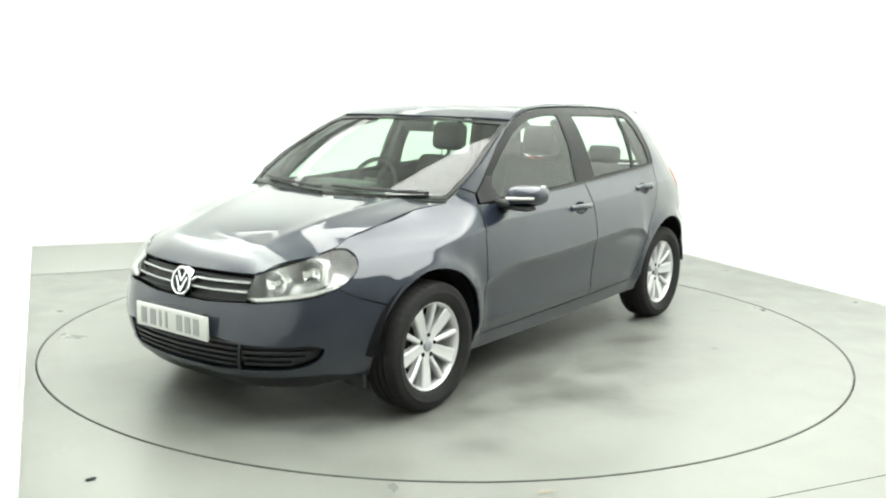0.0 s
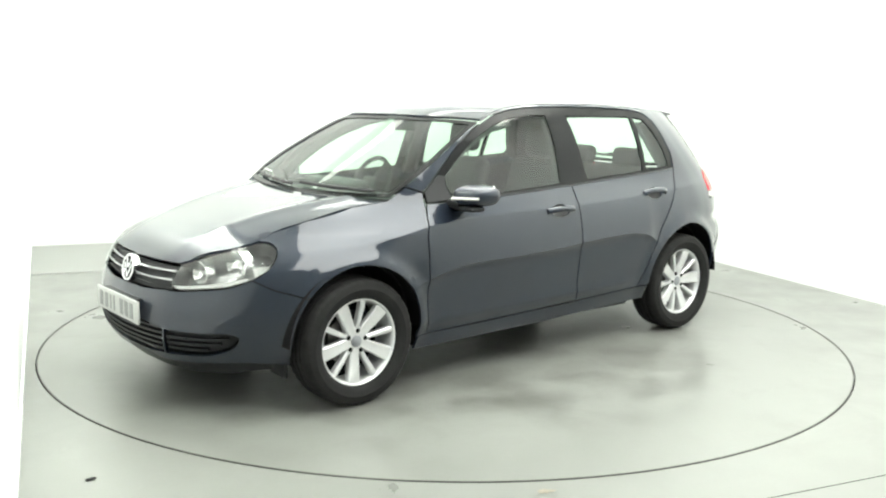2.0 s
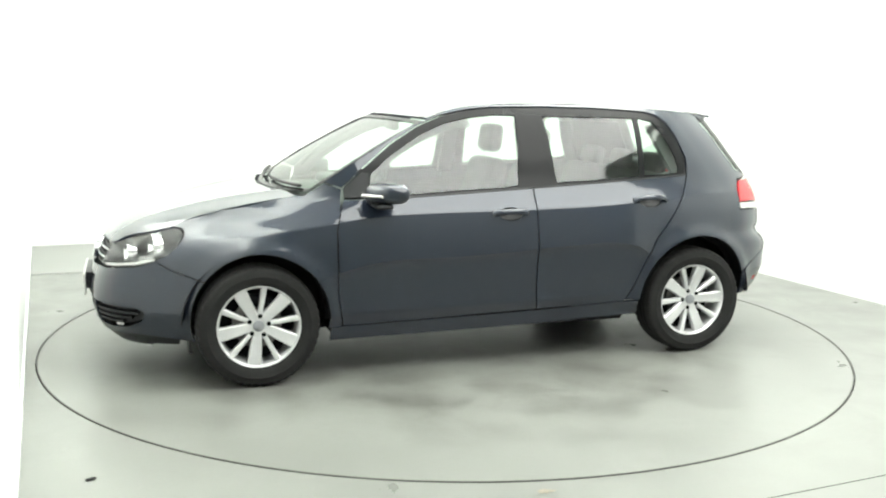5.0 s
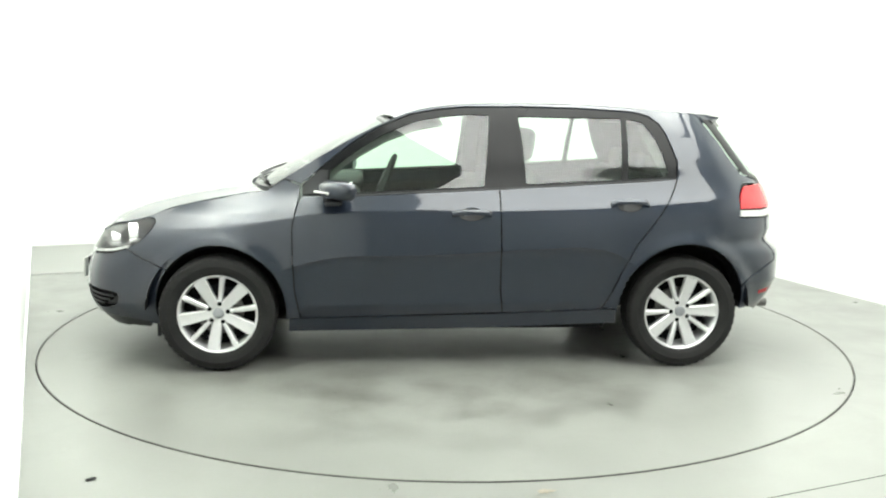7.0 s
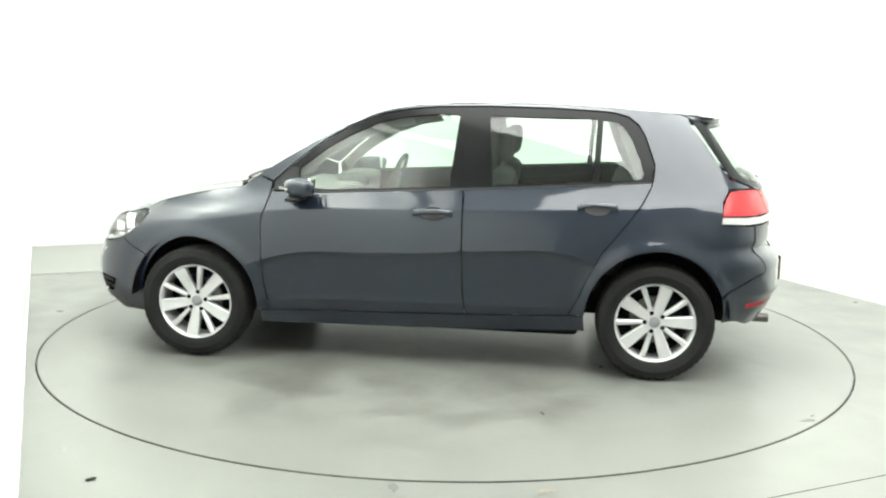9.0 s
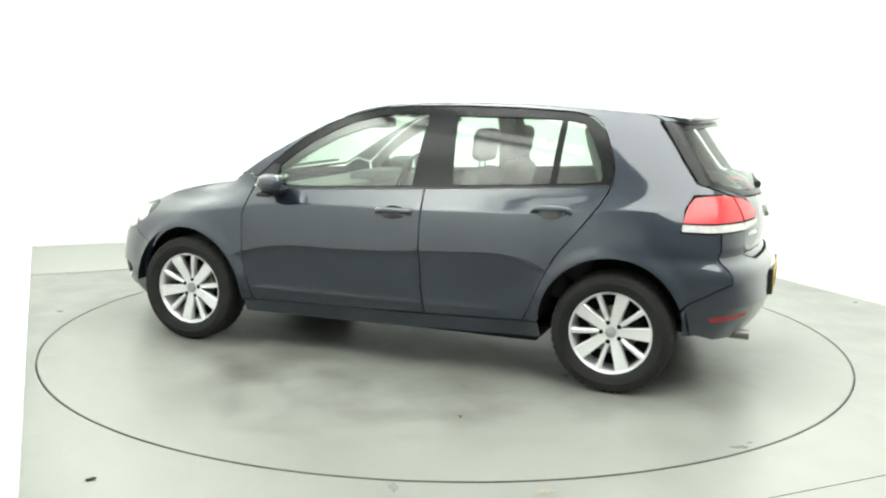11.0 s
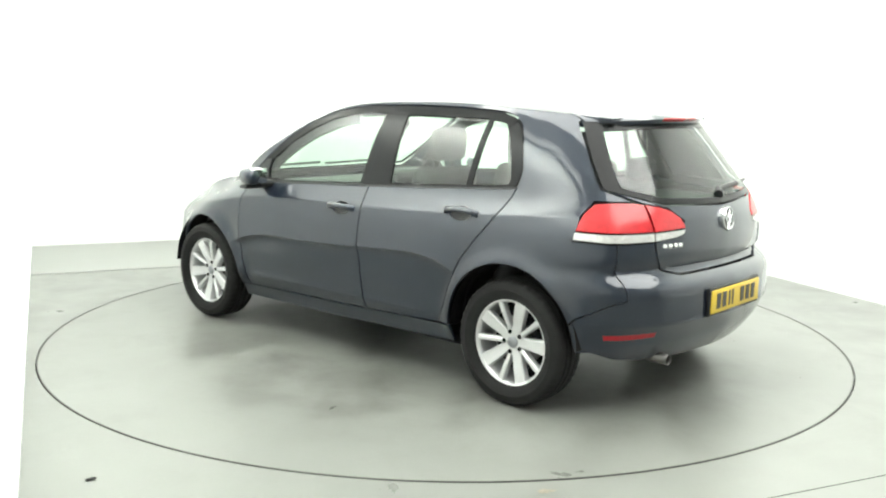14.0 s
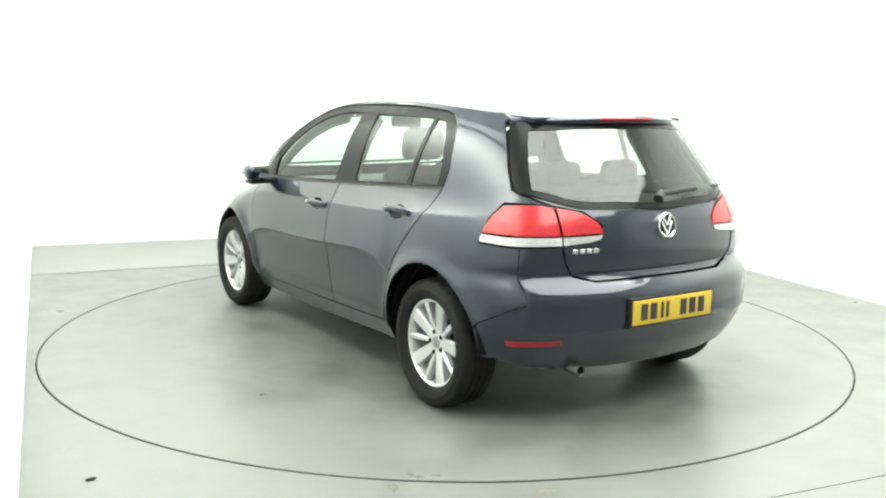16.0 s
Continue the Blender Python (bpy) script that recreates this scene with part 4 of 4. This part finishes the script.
def build_underside():
    bm = bmesh.new()
    box(bm, (-.88, -.74, .20), (.88, .74, .26), .02)
    box(bm, (-1.80, -.50, .27), (-.85, .50, .34), .03)
    box(bm, (.85, -.48, .19), (1.95, .48, .26), .03)
    part("underbody", bm, DARK, car)
    for (cx, cz, r), y in ((AF, 1), (AF, -1), (AR, 1), (AR, -1)):
        bm = bmesh.new()
        rows = []
        for i in range(25):
            t = radians(2 + 176 * i / 24)
            rr = r + .012
            rows.append([bm.verts.new((cx + rr * math.cos(t), y * w, cz + rr * math.sin(t))) for w in (.845, .80, .52)] + [bm.verts.new((cx, y * .52, cz))])
        for p, q in zip(rows, rows[1:]):
            for k in range(3):
                bm.faces.new((p[k], p[k + 1], q[k + 1], q[k])[:4]) if k < 2 else bm.faces.new((p[2], p[3], q[3], q[2]))
        bmesh.ops.recalc_face_normals(bm, faces=bm.faces)
        part("wheel_arch_liner", bm, DARK, car)
    # small mud flaps ahead of the front wheels
    for y in (1, -1):
        bm = bmesh.new()
        box(bm, (1.615, y * .66 - .07, .165), (1.635, y * .66 + .07, .25), .006)
        part("air_deflector", bm, BLACK, car)


def cushion(bm, lo, hi, m, bevel):
    box(bm, lo, hi, bevel, m)


def build_interior():
    for y in (.37, -.37):
        bm = bmesh.new()
        cushion(bm, (-.28, -.25, .0), (.25, .25, .16), pose(0, y, .40, 0, -6), .06)
        seat = part("front_seat", bm, CLOTH, car, "charcoal cloth front seat")
        bm = bmesh.new()
        cushion(bm, (-.06, -.24, 0), (.07, .24, .62), pose(-.27, y, .50, 0, -16), .06)
        part("backrest", bm, CLOTH, seat)
        bm = bmesh.new()
        cushion(bm, (-.05, -.13, 0), (.05, .13, .19), pose(-.425, y, 1.135, 0, -8), .045)
        part("headrest", bm, CLOTH, seat)
        for d in (-.05, .05):
            bm = bmesh.new()
            rod(bm, (-.41, y + d, 1.06), (-.425, y + d, 1.18), .006)
            part("headrest_post", bm, EDGE, seat)
    bm = bmesh.new()
    cushion(bm, (-1.0, -.64, .42), (-.62, .64, .58), Matrix(), .06)
    bench = part("rear_bench", bm, CLOTH, car, "charcoal cloth rear bench")
    bm = bmesh.new()
    cushion(bm, (-.06, -.64, 0), (.07, .64, .56), pose(-1.03, 0, .52, 0, -18), .06)
    part("backrest", bm, CLOTH, bench)
    for y, w in ((.40, .12), (-.40, .12), (0, .10)):
        bm = bmesh.new()
        cushion(bm, (-.045, -w, 0), (.045, w, .13), pose(-1.225, y, 1.045, 0, -10), .04)
        part("headrest", bm, CLOTH, bench)
    bm = bmesh.new()
    box(bm, (-1.80, -.58, .965), (-1.28, .58, .985), .008)
    part("parcel_shelf", bm, TRIMGREY, car, "grey parcel shelf")
    bm = bmesh.new()
    box(bm, (.52, -.70, .62), (1.0, .70, .935), .06)
    box(bm, (.50, -.62, .90), (.72, -.16, .99), .04)
    box(bm, (.10, -.12, .35), (.70, .12, .70), .04)
    part("dashboard", bm, TRIMGREY, car, "dark grey dashboard")
    bm = bmesh.new()
    for i in range(40):
        a, b = 2 * math.pi * i / 40, 2 * math.pi * (i + 1) / 40
        rod(bm, (0, .185 * math.cos(a), .185 * math.sin(a)), (0, .185 * math.cos(b), .185 * math.sin(b)), .016, 8)
    box(bm, (-.02, -.07, -.06), (.03, .07, .06), .02)
    for a in (90, 210, 330):
        rod(bm, (0.01, 0, 0), (0, .18 * math.cos(radians(a + 90)), .18 * math.sin(radians(a + 90))), .016, 8)
    bmesh.ops.transform(bm, matrix=pose(.36, -.37, .93, 0, -22), verts=bm.verts)
    part("steering_wheel", bm, BLACK, car, "black steering wheel")
    bm = bmesh.new()
    box(bm, (-.02, -.11, -.035), (.02, .11, .035), .015, pose(.36, 0, 1.325))
    part("rear_view_mirror", bm, BLACK, car)
    part("headlining", panel(roof_skin, [(-1.55, .42), (-1.2, .50), (.2, .50), (.24, .3), (.20, 0), (.24, -.3), (.2, -.50), (-1.2, -.50), (-1.55, -.42)], proud=-.035, thick=.004, step=.1), LINER, car, "pale headlining")
    for sgn in (1, -1):
        inner = [S(-1.27, 1.07), R(.64, 1.09), R(.52, 1.375), S(-1.16, 1.375)]
        lower = [S(-1.25, .88), R(.50, .88), R(.50, 1.0), R(.62, 1.085), S(-1.27, 1.085)]
        part("side_trim", panel(body, [(sgn * a, b) for a, b in lower], proud=-.06, inset=0, thick=.01), TRIMGREY, car)
        part("pillar_trim", panel(body, [(sgn * a, b) for a, b in inner], proud=-.05, inset=0, thick=.01), TRIMGREY, car)
        front = FRAME_TOP[8:]
        loop = [S(x, z) for x, z in front] + [S(x - .035, z - .055) for x, z in reversed(front)]
        part("pillar_trim", panel(body, [(sgn * a, b) for a, b in loop], proud=-.05, inset=0, thick=.02, step=.05), TRIMGREY, car)
        for (x0, z0), (x1, z1), w in (((-.24, 1.0), (-.26, 1.40), .055), ((-1.24, 1.06), (-1.10, 1.38), .045)):
            loop = [S(x0 + w, z0), S(x0 - w, z0), S(x1 - w, z1), S(x1 + w, z1)]
            part("pillar_trim", panel(body, [(sgn * a, b) for a, b in loop], proud=-.045, inset=0, thick=.03), TRIMGREY, car)
    # cowl and front wipers
    bm = bmesh.new()
    rows = []
    for i in range(21):
        y = -.74 + 1.48 * i / 20
        q = (y / .74) ** 2
        rows.append([bm.verts.new(p) for p in ((1.21 - .17 * q, y, .935), (1.175 - .16 * q, y, .950), (1.13 - .145 * q, y, .978))])
    for p, q in zip(rows, rows[1:]):
        for k in range(2):
            bm.faces.new((p[k], p[k + 1], q[k + 1], q[k]))
    bmesh.ops.recalc_face_normals(bm, faces=bm.faces)
    part("cowl", bm, BLACK, car, "black cowl below the windscreen")
    for y0, y1, dx in ((.62, .02, .0), (-.05, -.60, .0)):
        bm = bmesh.new()
        rows = []
        for i in range(9):
            p = screen_skin(np.array((y0 + (y1 - y0) * i / 8) / .74), np.array(.045 + .03 * i / 8)) + np.array((.008, 0, .014))
            rows.append([bm.verts.new((p[0] + .011 * math.cos(t), p[1], p[2] + .009 * math.sin(t))) for t in np.linspace(0, 2 * math.pi, 8, endpoint=False)])
        for p, q in zip(rows, rows[1:]):
            for k in range(8):
                bm.faces.new((p[k], p[(k + 1) % 8], q[(k + 1) % 8], q[k]))
        bm.faces.new(rows[0])
        bm.faces.new(rows[-1][::-1])
        bmesh.ops.recalc_face_normals(bm, faces=bm.faces)
        part("wiper", bm, BLACK, car, "black windscreen wiper")


def build_car_details():
    build_front()
    build_rear()
    build_side()
    build_underside()
    build_interior()
    w = build_wheel()
    w.matrix_basis = pose(1.289, .775, .316, 0, 82, 0)
    for x, y, r, spin in ((-1.289, .77, 0, 38), (1.289, -.775, 180, 20), (-1.289, -.77, 180, 50)):
        copy_thing(w, pose(x, y, .316, 0, 0, r) @ pose(0, 0, 0, 0, spin, 0))


build_car_details()


# ---- marks on the floor ----
def dirt(name, x, y, sx, sy, turn, mat, label, seed):
    rnd = random.Random(seed)
    bm = bmesh.new()
    for k in range(4):
        cx, cy = rnd.uniform(-.5, .5) * sx, rnd.uniform(-.4, .4) * sy
        ring = []
        for i in range(14):
            t = 2 * math.pi * i / 14
            d = rnd.uniform(.25, .6)
            ring.append(bm.verts.new((cx + sx * d * math.cos(t), cy + sy * d * math.sin(t), .0035 + .0006 * k)))
        bm.faces.new(ring)
    ob = part(name, bm, mat, smooth=0)
    ob.matrix_basis = pose(x, y, 0, 0, 0, turn)
    tagged(ob, label, "dirt", kind="stuff")


dirt("floor_scuff", -1.37, -2.51, .035, .022, 25, RUBBER, "small dark scuff on the pale floor", 3)
dirt("floor_stain", .41, -2.54, .05, .025, 10, STAIN, "faint brown stain on the pale floor", 5)


# ---- movement ----
TURNS = [(0, 232.9), (.25, 232.2), (.5, 230.8), (1, 227.5), (1.5, 224.0), (2, 220.3), (2.5, 216.8), (3, 213.2), (3.5, 209.6), (4, 206.0), (5, 199.1), (6, 192.3), (7, 185.6), (8, 179.2),
         (9, 172.7), (10, 166.0), (11, 159.2), (12, 152.2), (13, 145.1), (14, 138.0), (15, 131.0), (16, 123.9)]


def motions():
    rows = []
    for t, a in TURNS:
        spin = Matrix.Rotation(radians(a), 4, "Z")
        rows.append((t, spin @ Matrix.Translation((.038, .075, 0))))
    walk(car, rows)
    walk(turntable, [(t, Matrix.Rotation(radians(a), 4, "Z")) for t, a in TURNS])


motions()
